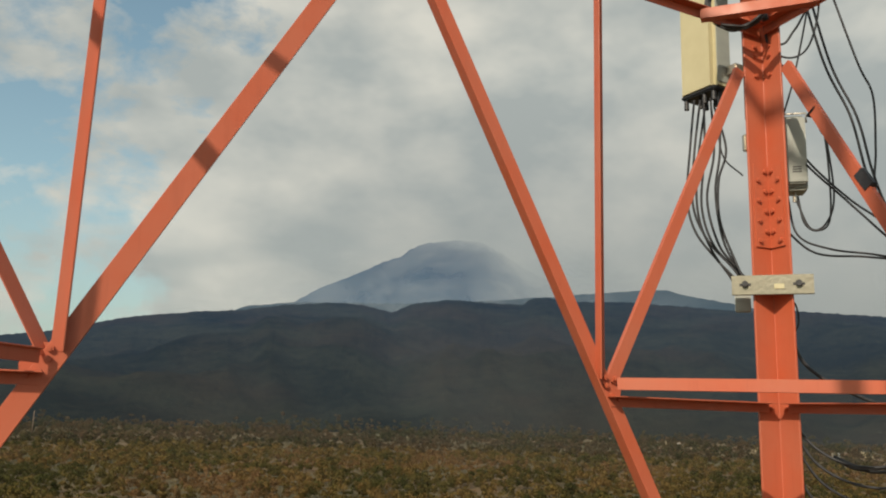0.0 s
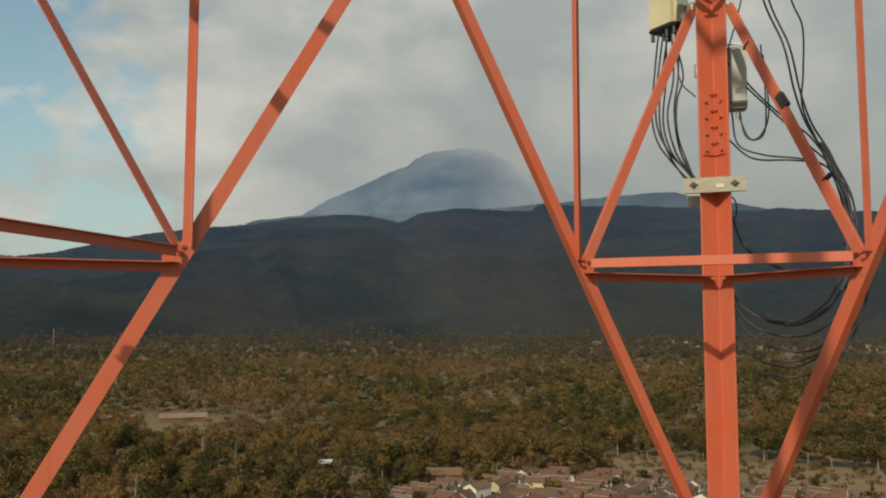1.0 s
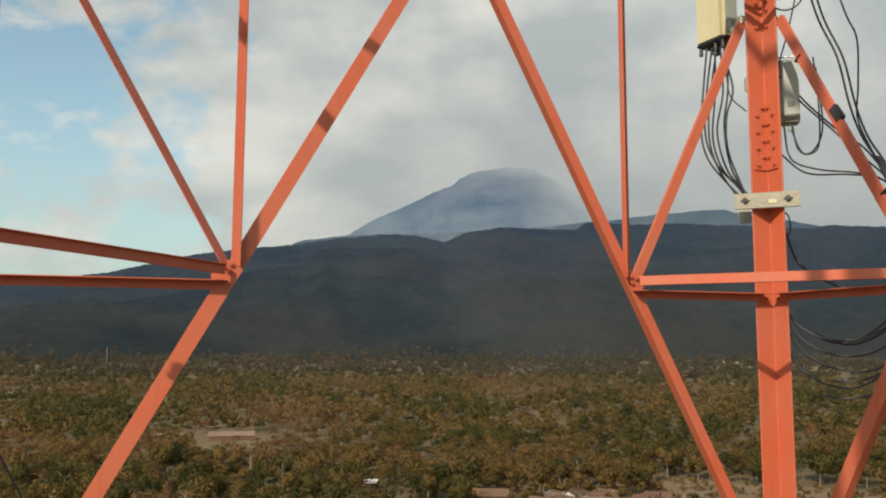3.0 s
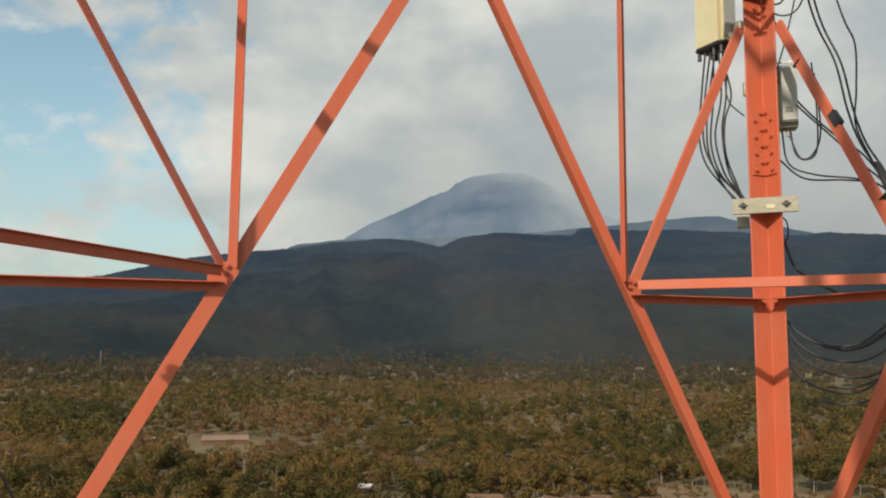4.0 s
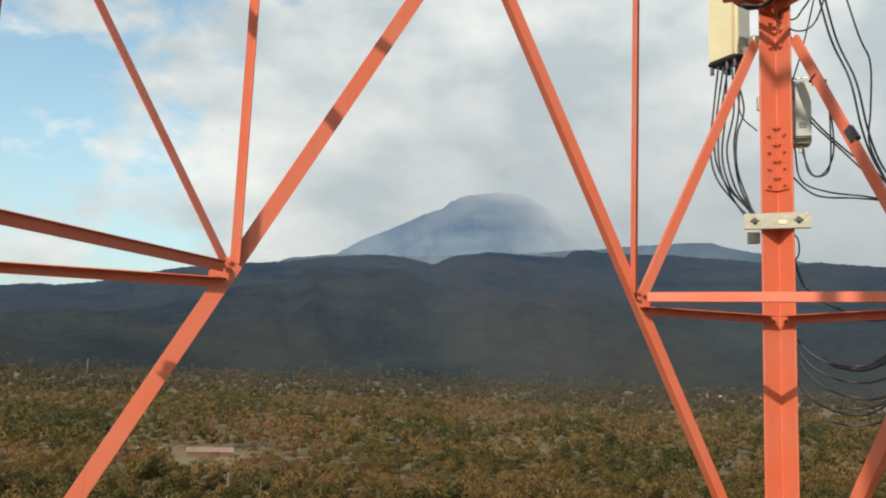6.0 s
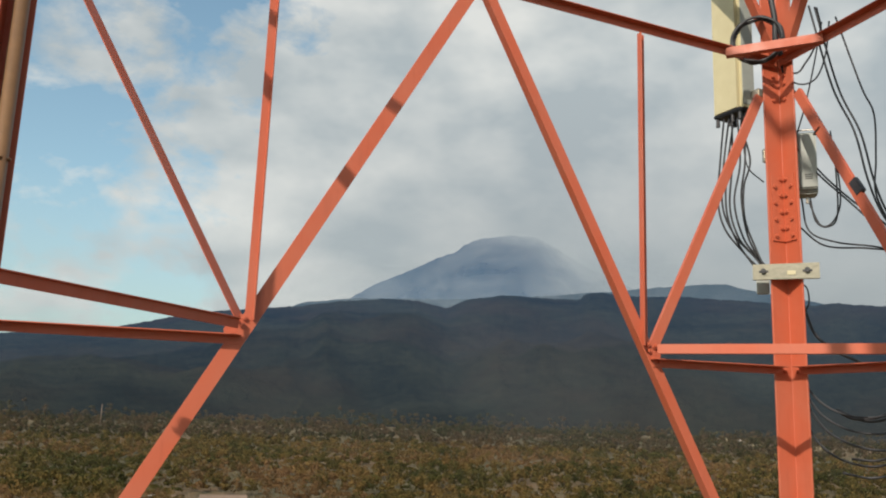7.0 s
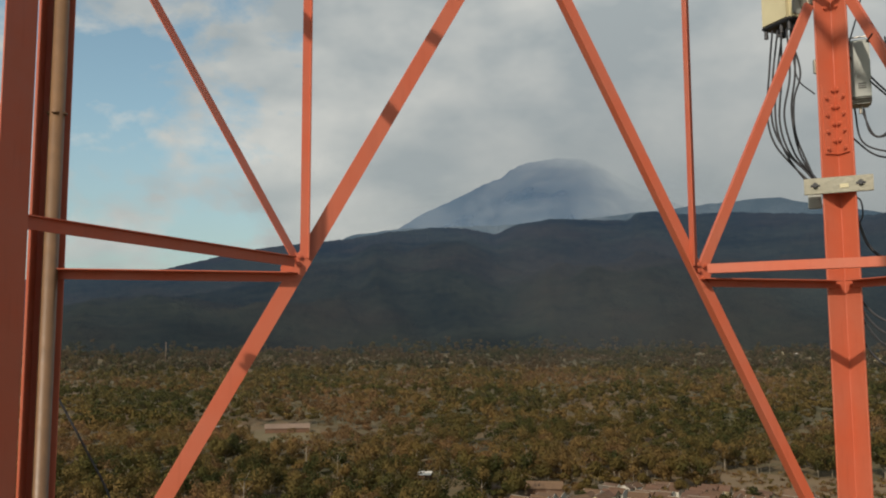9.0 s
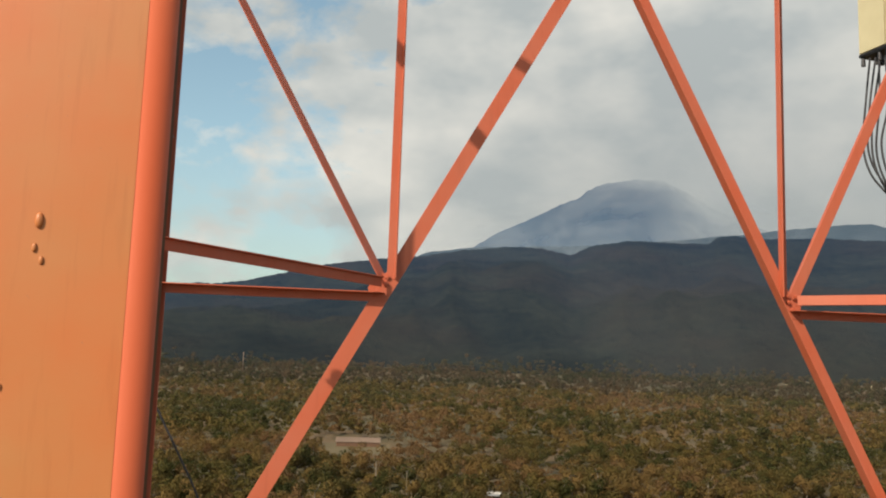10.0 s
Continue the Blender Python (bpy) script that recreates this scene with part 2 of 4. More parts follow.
for k in range(4):
    to, way = face_frame(k)
    half = D if k % 2 else W
    for p in range(-LEVELS, TOP + 1):
        z = p * 2 * H
        for s in (1, -1):
            # where the diagonal crosses the level brace; the front was put up slightly out of true
            n = s * (half - W / 2) if k else (1.37 if s > 0 else -1.14)
            slope = SLOPE if k or s < 0 else 1.955
            peak_z = H if k else H + RISE - 0.03
            apex = n - s * peak_z / slope
            foot = s * (half - 0.05)
            if (k == 3 or k == 2 and s > 0) and abs(p) < 2:      # some braces left out here, partly to keep shade off the post
                continue
            lean = (s * 0.87, 0, 0.49)
            sink = 0.018 if s > 0 else 0.028
            brace("diagonal_brace", to, way, (apex, sink, z + peak_z - 0.01), (foot, sink, z - abs(foot - n) * slope), lean, (0, s, 0), 0.10 if s > 0 else 0.088, 0.008, 0.07 if s > 0 else 0.06, True)
            brace("upright_brace", to, way, (n - s * 0.055, 0.024, z + 0.05), (n - s * 0.055, 0.024, z + peak_z - (0.01 if k else 0.10)), (s, 0, 0), (0, 1, 0), 0.05, 0.006)
            if k == 0 and s < 0:           # turned edge-on to the sun
                brace("short_brace", to, way, (n - 0.01, 0.024, z + 0.04), (-half + 0.14, 0.026, z + H + 0.03), (-0.5, 0.82, -0.28), (-0.71, -0.57, -0.4), 0.082, 0.006, 0.03, True)
            else:
                brace("short_brace", to, way, (n + s * 0.04, 0.024, z + 0.04), (s * (half - (0.19 if s > 0 or k else 0.16)), 0.026, z + H + (-0.30 if s > 0 or k else 0.03)), (s * 0.87, 0, -0.49), (0, -1, 0), 0.066 if s > 0 or k else 0.054, 0.006, 0.03, True)
            brace("level_brace", to, way, (n + s * 0.01, 0.024, z - 0.03), (s * (half - 0.10), 0.024, z - 0.03), (0, 0, -1), (0, 1, 0), 0.052, 0.006, 0.075)
        # the front beam is set in two halves that rise to the joint between the diagonals
        if k:
            up = 0.56 if k == 3 and p == 0 else 0.0       # beam set higher, with a slanting stay: unseen, placed for their shadow bands
            brace("top_beam", to, way, (-half + 0.06, 0.03, z + H + up), (half - 0.06, 0.03, z + H + up), (0, 0, -1), (0, 1, 0), 0.07 if up else 0.06)
            if up:
                brace("diagonal_brace", to, way, (half - 0.06, 0.03, 2.54), (0.10, 0.03, 3.72), (0.42, 0, 0.9), (0, 1, 0), 0.08)
        else:
            for s in (1, -1):
                brace("top_beam", to, way, (0.115 + s * 0.06, 0.03, z + H + RISE + 0.02), (s * (half - 0.06), 0.03, z + H - 0.015), (0, 0, -1), (0, 1, 0), 0.055)
        # braces across the corner, in plan
        near, far = (0.02, -0.08) if k == 3 else (0.14, 0.05)
        if k != 2 or abs(p) > 1:
            if k == 3:                     # this one hangs from its upper flange, which keeps it in shade
                brace("corner_brace", to, way, (half - W / 2 + near, 0.10, z + 0.108), (half - 0.06, W / 2 - far, z + 0.058), (0, 0, -1), (-1, 1, 0), 0.058, 0.006, 0.022)
            else:
                brace("corner_brace", to, way, (half - W / 2 + near, 0.10, z), (half - 0.06, W / 2 - far, z), (0, 0, 1), (1, -1, 0), 0.058)
        brace("corner_brace", to, way, (half - 0.50, 0.06, z + H - 0.06), (half - 0.06, 0.50, z + H - 0.06), (0, 0, 1), (1, -1, 0), 0.06)


def plate(name, corners, way_in, thick, mat=ORANGE):
    """A flat steel plate: its outline and the way its thickness goes."""
    v = [Vector(c) for c in corners]
    n = len(v)
    v += [c + Vector(way_in).normalized() * thick for c in v]
    faces = [tuple(range(n - 1, -1, -1)), tuple(range(n, 2 * n))] + [(i, (i + 1) % n, n + (i + 1) % n, n + i) for i in range(n)]
    ob = mesh_object(name, v, faces, mat, tower)
    bm = bmesh.new()
    bm.from_mesh(ob.data)
    bmesh.ops.recalc_face_normals(bm, faces=bm.faces)
    bm.to_mesh(ob.data)
    bm.free()
    return hold(ob)


def bolt_mesh():
    bm = bmesh.new()
    bmesh.ops.create_cone(bm, cap_ends=True, segments=6, radius1=0.0145, radius2=0.014, depth=0.014, matrix=Matrix.Translation((0, 0, 0.006)))
    bmesh.ops.create_cone(bm, cap_ends=True, segments=8, radius1=0.006, radius2=0.005, depth=0.008, matrix=Matrix.Translation((0, 0, 0.013)))
    me = bpy.data.meshes.new("bolt")
    bm.to_mesh(me)
    bm.free()
    me.materials.append(ORANGE)
    return me


BOLT = bolt_mesh()


def bolt(at, way):
    ob = new("bolt", BOLT)
    ob.parent = tower
    ob.matrix_parent_inverse = Matrix.Translation(-tower.location)
    ob.matrix_basis = Matrix.Translation(at) @ Vector(way).to_track_quat("Z", "Y").to_matrix().to_4x4()
    return ob


# gusset plates and bolts of the panel round the camera
for k in range(4):
    to, way = face_frame(k)
    inward = way(0, 1, 0)
    for s in (1, -1):
        if k == 3:
            continue
        n = s * ((D if k % 2 else W) - W / 2) if k else (1.37 if s > 0 else -1.14)
        outline = [(n - s * 0.04, 0.08), (n + s * 0.04, 0.085), (n + s * 0.10, 0.0), (n + s * 0.09, -0.07), (n + s * 0.04, -0.08)]
        plate("gusset_plate", [to(x, 0.012, z) for x, z in outline], -inward, 0.007)
        for x, z in ((-0.005, 0.06), (0.055, 0.055), (0.075, -0.045), (0.0, 0.02), (0.03, -0.03)):
            bolt(to(n + s * x, 0.03, z), inward)
    mid, joint = (0.0, H) if k else (0.115, H + RISE)
    plate("gusset_plate", [to(mid + x, 0.012, joint + z) for x, z in ((-0.13, 0.02), (0.13, 0.02), (0.14, -0.04), (0.09, -0.09), (-0.09, -0.09), (-0.14, -0.04))], -inward, 0.007)
    for x in (-0.12, -0.06, 0.06, 0.12):
        bolt(to(mid + x, 0.04, joint - 0.03), inward)

# splice: cover plates inside both flanges of the near corner leg, with two rows of bolts each
for (fx, fy), (nx, ny) in (((-1, 0), (0, -1)), ((0, -1), (-1, 0))):
    heel = Vector((MIDDLE + W, 0, 0)) + Vector((nx, ny, 0)) * 0.0142
    along = Vector((fx, fy, 0))
    lo, hi = 0.83, 1.31
    plate("splice_plate", [heel + along * a + Vector((0, 0, z)) for a, z in ((0.022, lo), (0.125, lo), (0.125, hi), (0.022, hi))], (nx, ny, 0), 0.009)
    for i in range(8):
        z = lo + 0.035 + i * (hi - lo - 0.07) / 7
        bolt(heel + along * (0.052 if i % 2 else 0.10) + Vector((nx, ny, 0)) * 0.009 + Vector((0, 0, z)), (nx, ny, 0))
    for z in (1.86, 1.98, 2.04, -0.06):
        bolt(heel + along * 0.07 + Vector((0, 0, z)), (nx, ny, 0))

# ---------------------------------------------------------------- ground and distance
def ground_height(x, y):
    r = math.hypot(x, y)
    far = max(0.0, min(1.0, (r - 300) / 1500))
    return GROUND + far * far * 46 + 3.0 * far * noise.noise(Vector((x * 0.004, y * 0.004, 3.1))) * (1 + far)


def land(name, lo, hi, r0, r1, rings, steps, height, mat, label, category="", kind="structure"):
    verts, faces = [], []
    for i in range(rings + 1):
        r = r0 * (r1 / r0) ** (i / rings)
        for j in range(steps + 1):
            b = radians(lo + (hi - lo) * j / steps)
            x, y = r * math.sin(b), r * math.cos(b)
            verts.append((x, y, height(x, y, math.degrees(b), i / rings)))
    for i in range(rings):
        for j in range(steps):
            k = i * (steps + 1) + j
            faces.append((k, k + steps + 1, k + steps + 2, k + 1))
    ob = mesh_object(name, verts, [f[::-1] for f in faces], mat, smooth=True)
    return tagged(ob, label, category, kind=kind)


def soil():
    m, tree, shader, at = material("dry_scrub_ground", 0.95)
    big = noise_of(tree, at, 0.006, 6)
    mid = noise_of(tree, at, 0.05, 6, 0.65)
    base = mix(tree, ramp(tree, big, [(0.38, 0.0), (0.62, 1.0)]), (0.068, 0.06, 0.02), (0.136, 0.08, 0.036))
    base = mix(tree, ramp(tree, mid, [(0.45, 0.0), (0.7, 0.8)]), base, (0.04, 0.044, 0.0144))
    base = mix(tree, ramp(tree, noise_of(tree, at, 0.6, 4), [(0.4, 0.0), (0.8, 0.6)]), base, (0.104, 0.068, 0.0304))
    tree.links.new(base, shader.inputs["Base Color"])
    bump(tree, shader, mid, 0.6, 3.0)
    return m


SOIL = soil()
land("ground", 0, 360, 0.05, 4700, 60, 180, lambda x, y, b, i: ground_height(x, y), SOIL, "dry scrubby valley floor of brown earth and grass", "ground")


def hill_material(name, dark, light, glow, haze):
    m, tree, shader, at = material(name, 0.95)
    # patchy tone: forest colour, with the folds' missing shading put into it
    patch = noise_of(tree, mapped(tree, at, (1, 1, 2.2)), 0.0035, 8, 0.62, 0.4)
    fine = noise_of(tree, at, 0.035, 6, 0.8)
    both = maths(tree, "ADD", maths(tree, "MULTIPLY", patch, 0.6), maths(tree, "MULTIPLY", fine, 0.4))
    tone = mix(tree, ramp(tree, both, [(0.40, 0.0), (0.60, 1.0)]), dark, light)
    burnt = ramp(tree, noise_of(tree, at, 0.0016, 5, 0.6), [(0.47, 0.0), (0.62, 0.45)])
    tree.links.new(mix(tree, burnt, tone, tuple(c * k for c, k in zip(light, (1.5, 0.85, 0.8)))), shader.inputs["Base Color"])
    shader.inputs["Specular IOR Level"].default_value = 0.0
    # haze painted in: the slope itself emits the blue of distance
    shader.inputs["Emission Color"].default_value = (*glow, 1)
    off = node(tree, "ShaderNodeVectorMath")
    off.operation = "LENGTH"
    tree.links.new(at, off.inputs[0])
    haze_glow = ramp(tree, maths(tree, "MULTIPLY", off.outputs["Value"], 0.0001), haze)     # this haze glow grows with distance
    tree.links.new(haze_glow, shader.inputs["Emission Strength"])
    bump(tree, shader, fine, 0.9, 30.0)
    return m


def rolling(b, seed, scale=1.0):
    return noise.noise(Vector((b * 0.30 * scale, seed, 0))) + 0.5 * noise.noise(Vector((b * 0.9 * scale, seed, 5))) + 0.25 * noise.noise(Vector((b * 2.7 * scale, seed, 9)))


SKYLINE = (-60, 130, -16, 160, -10.4, 183, -7.2, 206, -6.3, 203, -4, 221, -0.2, 275, 1.4, 294, 5.2, 325, 7.9, 337, 10.9, 366, 14.1, 382, 15.5, 383, 17, 371, 18.4, 354, 19.8, 390, 22.3, 409, 25.4, 402, 27.6, 398, 28.1, 422, 29.1, 426, 31, 412, 34.4, 412, 42.7, 374, 43.7, 382, 46.5, 368, 60, 300, 110, 150)


def foothill(x, y, b, i):
    b = (b + 180) % 360 - 180
    crest = float(np.interp(b, SKYLINE[0::2], SKYLINE[1::2]))
    crest += 2 * rolling(b, 0.4) + 2.5 * noise.noise(Vector((b * 5.0, 3.3, 0))) + 3.5 * noise.noise(Vector((b * 16.0, 6.1, 0)))
    fold = noise.fractal(Vector((x * 0.0022, y * 0.0022, 1.7)), 1.0, 2.1, 6)
    spur = abs(noise.noise(Vector((b * 0.23 + 0.4 * fold, i * 0.9, 4.4)))) - 0.25
    return GROUND + 26 + i ** 1.3 * (crest - GROUND - 26) + (fold * 260 - spur * 190) * i * (1 - i)


HILL = hill_material("haze_glow_forest_slope", (0.003, 0.007, 0.006), (0.026, 0.029, 0.019), (0.0130, 0.0252, 0.0475), [(0.14, 0.16), (0.18, 0.40), (0.25, 0.9), (0.30, 1.25)])
land("foothill", -60, 110, 1450, 3000, 80, 1000, foothill, HILL, "dark forested foothills with blue haze glowing from their own surface", "backdrop")


FAR_LINE = (-20, 150, 2, 290, 7.5, 403, 8.6, 427, 10.2, 440, 11.8, 456, 20, 470, 30, 515, 31.8, 529, 35.6, 545, 37.2, 546, 38.4, 522, 41.4, 484, 42.9, 461, 46, 430, 80, 300)
PEAK_LINE = (2, 230, 8, 380, 11.8, 533, 12.9, 581, 14.5, 641, 16.5, 707, 17.7, 755, 18.9, 784, 19.5, 824, 20.9, 863, 22.7, 881, 24.5, 867, 26, 815, 27.6, 738, 30, 650, 36, 470, 50, 200)


def far_ridge(x, y, b, i):
    b = (b + 180) % 360 - 180
    crest = float(np.interp(b, FAR_LINE[0::2], FAR_LINE[1::2])) + 2 * rolling(b, 7.7) + 4 * noise.noise(Vector((b * 5.0, 1.3, 0))) + 2.5 * noise.noise(Vector((b * 15.0, 2.3, 0)))
    return GROUND + i * (crest - GROUND)


RIDGE = hill_material("haze_glow_blue_ridge", (0.010, 0.015, 0.017), (0.02, 0.026, 0.026), (0.050, 0.083, 0.116), [(0.0, 1.0), (1.0, 1.0)])
land("far_ridge", -20, 80, 3050, 3600, 12, 300, far_ridge, RIDGE, "distant wooded ridge, its haze put in as a pale glow", "backdrop")


def peak(x, y, b, i):
    side = 4150 * math.tan(radians(b - 22.7))
    crest = float(np.interp(b, PEAK_LINE[0::2], PEAK_LINE[1::2]))
    gully = noise.fractal(Vector((side * 0.0065 + i * 1.2, 0.7, i * 2.6)), 0.9, 2.1, 6)
    spur = abs(noise.noise(Vector((side * 0.0042 - i * 1.5, 3.1, i * 1.3)))) - 0.25
    return crest + (gully * 45 - spur * 80) * 4 * i * (1 - i) + gully * 7 + 5 * noise.noise(Vector((side * 0.03, 2.0, i * 9.0))) - 1150 * (1 - i)


PEAK = hill_material("haze_glow_smoky_slope", (0.006, 0.012, 0.020), (0.020, 0.028, 0.036), (0.050, 0.100, 0.160), [(0.0, 1.0), (1.0, 1.0)])


def smoke_veil(m):
    """Thin smoke: patches of the slope give way to the sky behind, more so on the lee flank."""
    tree = m.node_tree
    shader = next(n for n in tree.nodes if n.type == "BSDF_PRINCIPLED")
    out = next(n for n in tree.nodes if n.type == "OUTPUT_MATERIAL")
    at = tree.nodes.new("ShaderNodeTexCoord").outputs["Object"]
    split = tree.nodes.new("ShaderNodeSeparateXYZ")
    tree.links.new(at, split.inputs[0])
    patch = ramp(tree, noise_of(tree, mapped(tree, at, (1, 1, 1.6)), 0.0019, 5, 0.55, 0.4), [(0.42, 0.0), (0.70, 0.36)])
    lee = ramp(tree, maths(tree, "MULTIPLY", maths(tree, "SUBTRACT", split.outputs["X"], 1500), 0.0021), [(0.0, 0.0), (1.0, 0.85)])
    high = ramp(tree, maths(tree, "MULTIPLY", split.outputs["Z"], 0.001), [(0.68, 0.0), (0.80, 0.16), (0.89, 0.62)])
    total = maths(tree, "MINIMUM", maths(tree, "ADD", maths(tree, "ADD", patch, lee), high), 0.93)
    clear_shader = tree.nodes.new("ShaderNodeBsdfTransparent")
    blend = tree.nodes.new("ShaderNodeMixShader")
    tree.links.new(total, blend.inputs[0])
    tree.links.new(shader.outputs[0], blend.inputs[1])
    tree.links.new(clear_shader.outputs[0], blend.inputs[2])
    tree.links.new(blend.outputs[0], out.inputs[0])


smoke_veil(PEAK)
land("mountain", 2, 50, 2950, 4160, 60, 600, peak, PEAK, "steep volcano thinly veiled in smoke, its blue haze put in as glow", "backdrop")


def smoke_material():
    """Drifting smoke and haze as tint on a see-through sheet: thick at its foot, thinning upwards and to both sides in
    billows.
    """
    m, tree, shader, at = material("drifting_smoke", 1.0)
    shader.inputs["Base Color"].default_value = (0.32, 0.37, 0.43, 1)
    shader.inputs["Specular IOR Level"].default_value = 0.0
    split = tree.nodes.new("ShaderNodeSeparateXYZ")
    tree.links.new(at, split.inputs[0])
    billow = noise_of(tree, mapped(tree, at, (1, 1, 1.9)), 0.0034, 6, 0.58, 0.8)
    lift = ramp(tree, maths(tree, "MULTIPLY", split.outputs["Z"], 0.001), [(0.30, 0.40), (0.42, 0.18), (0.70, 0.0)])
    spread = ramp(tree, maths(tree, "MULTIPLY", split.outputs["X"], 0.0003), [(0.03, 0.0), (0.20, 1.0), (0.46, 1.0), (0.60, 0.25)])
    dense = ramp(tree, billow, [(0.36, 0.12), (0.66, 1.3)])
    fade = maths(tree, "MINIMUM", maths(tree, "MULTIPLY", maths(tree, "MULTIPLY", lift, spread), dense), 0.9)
    blend, gone = tree.nodes.new("ShaderNodeMixShader"), tree.nodes.new("ShaderNodeBsdfTransparent")
    tree.links.new(fade, blend.inputs[0])
    tree.links.new(gone.outputs[0], blend.inputs[1])
    tree.links.new(shader.outputs[0], blend.inputs[2])
    tree.links.new(blend.outputs[0], next(n for n in tree.nodes if n.type == "OUTPUT_MATERIAL").inputs[0])
    return m


land("smoke_haze_sheet", -4, 50, 3010, 3045, 8, 90, lambda x, y, b, i: 120 + 640 * i, smoke_material(), "thin pale smoke drifting along the ridge", "smoke")


def haze_sheet(name, r, density, top, tint):
    """An added see-through sheet in the colour of valley haze, even but for slow drifts, thinning upwards."""
    m, tree, shader, at = material(name + "_haze_tint", 1.0)
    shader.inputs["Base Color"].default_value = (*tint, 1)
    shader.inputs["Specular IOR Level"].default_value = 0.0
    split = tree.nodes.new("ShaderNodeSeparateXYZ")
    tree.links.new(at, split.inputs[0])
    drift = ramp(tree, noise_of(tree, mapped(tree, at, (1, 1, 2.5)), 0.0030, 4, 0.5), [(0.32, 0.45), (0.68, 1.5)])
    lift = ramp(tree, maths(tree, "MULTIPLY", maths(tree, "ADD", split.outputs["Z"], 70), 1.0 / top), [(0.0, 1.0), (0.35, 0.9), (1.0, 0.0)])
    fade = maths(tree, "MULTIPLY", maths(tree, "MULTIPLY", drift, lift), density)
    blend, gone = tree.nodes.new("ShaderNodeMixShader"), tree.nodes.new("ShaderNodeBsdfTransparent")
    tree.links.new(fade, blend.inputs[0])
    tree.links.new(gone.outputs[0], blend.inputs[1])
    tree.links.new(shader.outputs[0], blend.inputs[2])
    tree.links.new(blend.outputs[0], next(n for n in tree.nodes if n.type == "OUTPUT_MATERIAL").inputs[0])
    land(name, -40, 80, r, r + 1.0, 6, 90, lambda x, y, b, i: -75 + (top + 5) * i, m, "thin see-through sheet tinted like haze over the valley woods", "haze")


# haze put into the sheets' colour: warm near by, bluer farther off
haze_sheet("valley_haze_sheet", 372, 0.008, 150, (0.288, 0.248, 0.176))
haze_sheet("valley_haze_sheet", 640, 0.014, 200, (0.288, 0.256, 0.192))
haze_sheet("valley_haze_sheet", 860, 0.018, 260, (0.256, 0.264, 0.24))
haze_sheet("valley_haze_sheet", 1120, 0.022, 330, (0.208, 0.264, 0.296))
haze_sheet("valley_haze_sheet", 1400, 0.026, 420, (0.192, 0.272, 0.352))


# ---------------------------------------------------------------- things on and in the tower
def on_tower(ob, label, category, group=""):
    return tagged(ob, label, category, group)


# a tan pipe strapped inside the far leg of the shaded side
pipe = on_tower(new("conduit_pipe"), "weathered tan conduit pipe strapped inside the tower leg", "pipe")
pipe.location = (-2.505, -0.08, GROUND)
for z in np.arange(-2.9, 12, 3.4):
    part("collar", box_mesh((0.096, 0.096, 0.05), (0, 0, z - GROUND + 0.28), bevel=0.03, segments=3), PIPE, pipe, smooth=True)
tube("tube", [(0, 0, 0), (0, 0, 13 - GROUND)], 0.038, PIPE, pipe, sides=20, smooth_curve=False)

# upright angle post inside the shaded side
inner = angle_iron("angle_post", (-2.375, -1.20, GROUND), (-2.375, -1.20, 12), (-0.70, -0.71, 0), (-0.71, 0.70, 0), 0.13, 0.009, ORANGE, None, other=0.03)
on_tower(inner, "dark red upright steel angle in the tower's shade", "steel post")

# the near post that the camera passes: a rounded upright with a bleached face
post = on_tower(new("upright_post"), "close rounded steel post with bleached ochre paint and drips", "steel post")
post.location = (-1.757, -4.358, GROUND)
shaft = box_mesh((0.098, 0.016, 80), (-0.061, 0.010, 40))
long_edges = [e for e in shaft.edges if abs(e.verts[0].co.z - e.verts[1].co.z) > 1]
bmesh.ops.bevel(shaft, geom=long_edges, offset=0.003, segments=2, affect="EDGES")
part("shaft", shaft, ORANGE, post, smooth=False)
tube("edge_bead", [(-0.0088, 0.0075, 0.5), (-0.0088, 0.0075, 79.5)], 0.0088, EDGE, post, "round bead along the post's edge", sides=28, smooth_curve=False)
part("face_coat", box_mesh((0.0985, 0.004, 78), (-0.05875, 0.0008, 40), bevel=0.0012), OCHRE, post, "bleached ochre face")
# the flange's brown stands in for shade on this side of the post
part("shade_brown_flange", box_mesh((0.006, 0.11, 79), (-0.0135, 0.075, 40), Matrix.Rotation(radians(10), 4, "Z")), PIPE, post, "side flange coloured brown for its shade")
for dx, z, size in ((-0.046, 0.004, 0.0024), (-0.047, -0.007, 0.0014), (-0.044, -0.012, 0.0013), (-0.059, -0.046, 0.0024), (-0.055, -0.062, 0.0010)):
    drip = bmesh.new()
    bmesh.ops.create_icosphere(drip, subdivisions=2, radius=size)
    bmesh.ops.scale(drip, vec=(0.7, 0.5, 1.4), verts=drip.verts)
    bmesh.ops.translate(drip, vec=(dx, -0.0016, z - 0.30 - GROUND), verts=drip.verts)
    part("paint_drip", drip, OCHRE, post, smooth=True)


# cable ladder inside the right-hand face
ladder = on_tower(new("cable_ladder"), "orange steel cable ladder standing inside the tower", "ladder")
ladder.location = (2.0, -1.79, GROUND)
rail_a, rail_b = Vector((0, 0, 0)), Vector((0.35, 0.11, 0))
for start, wide in ((rail_a, 0.078), (rail_b, 0.06)):
    v = angle_iron("stringer", start, start + Vector((0, 0, 79)), (0.77, -0.64, 0), (0.64, 0.77, 0), wide, 0.009, ORANGE, ladder)
for i in range(76):
    z = 2.1 + i * 1.0
    d = (rail_b - rail_a).normalized()
    angle_iron("rung", rail_a + Vector((0, -0.01, z)), rail_b + d * 0.28 + Vector((0, -0.01, z)), (0, 0, 1), (0.6, -0.8, 0), 0.05, 0.006, ORANGE, ladder)

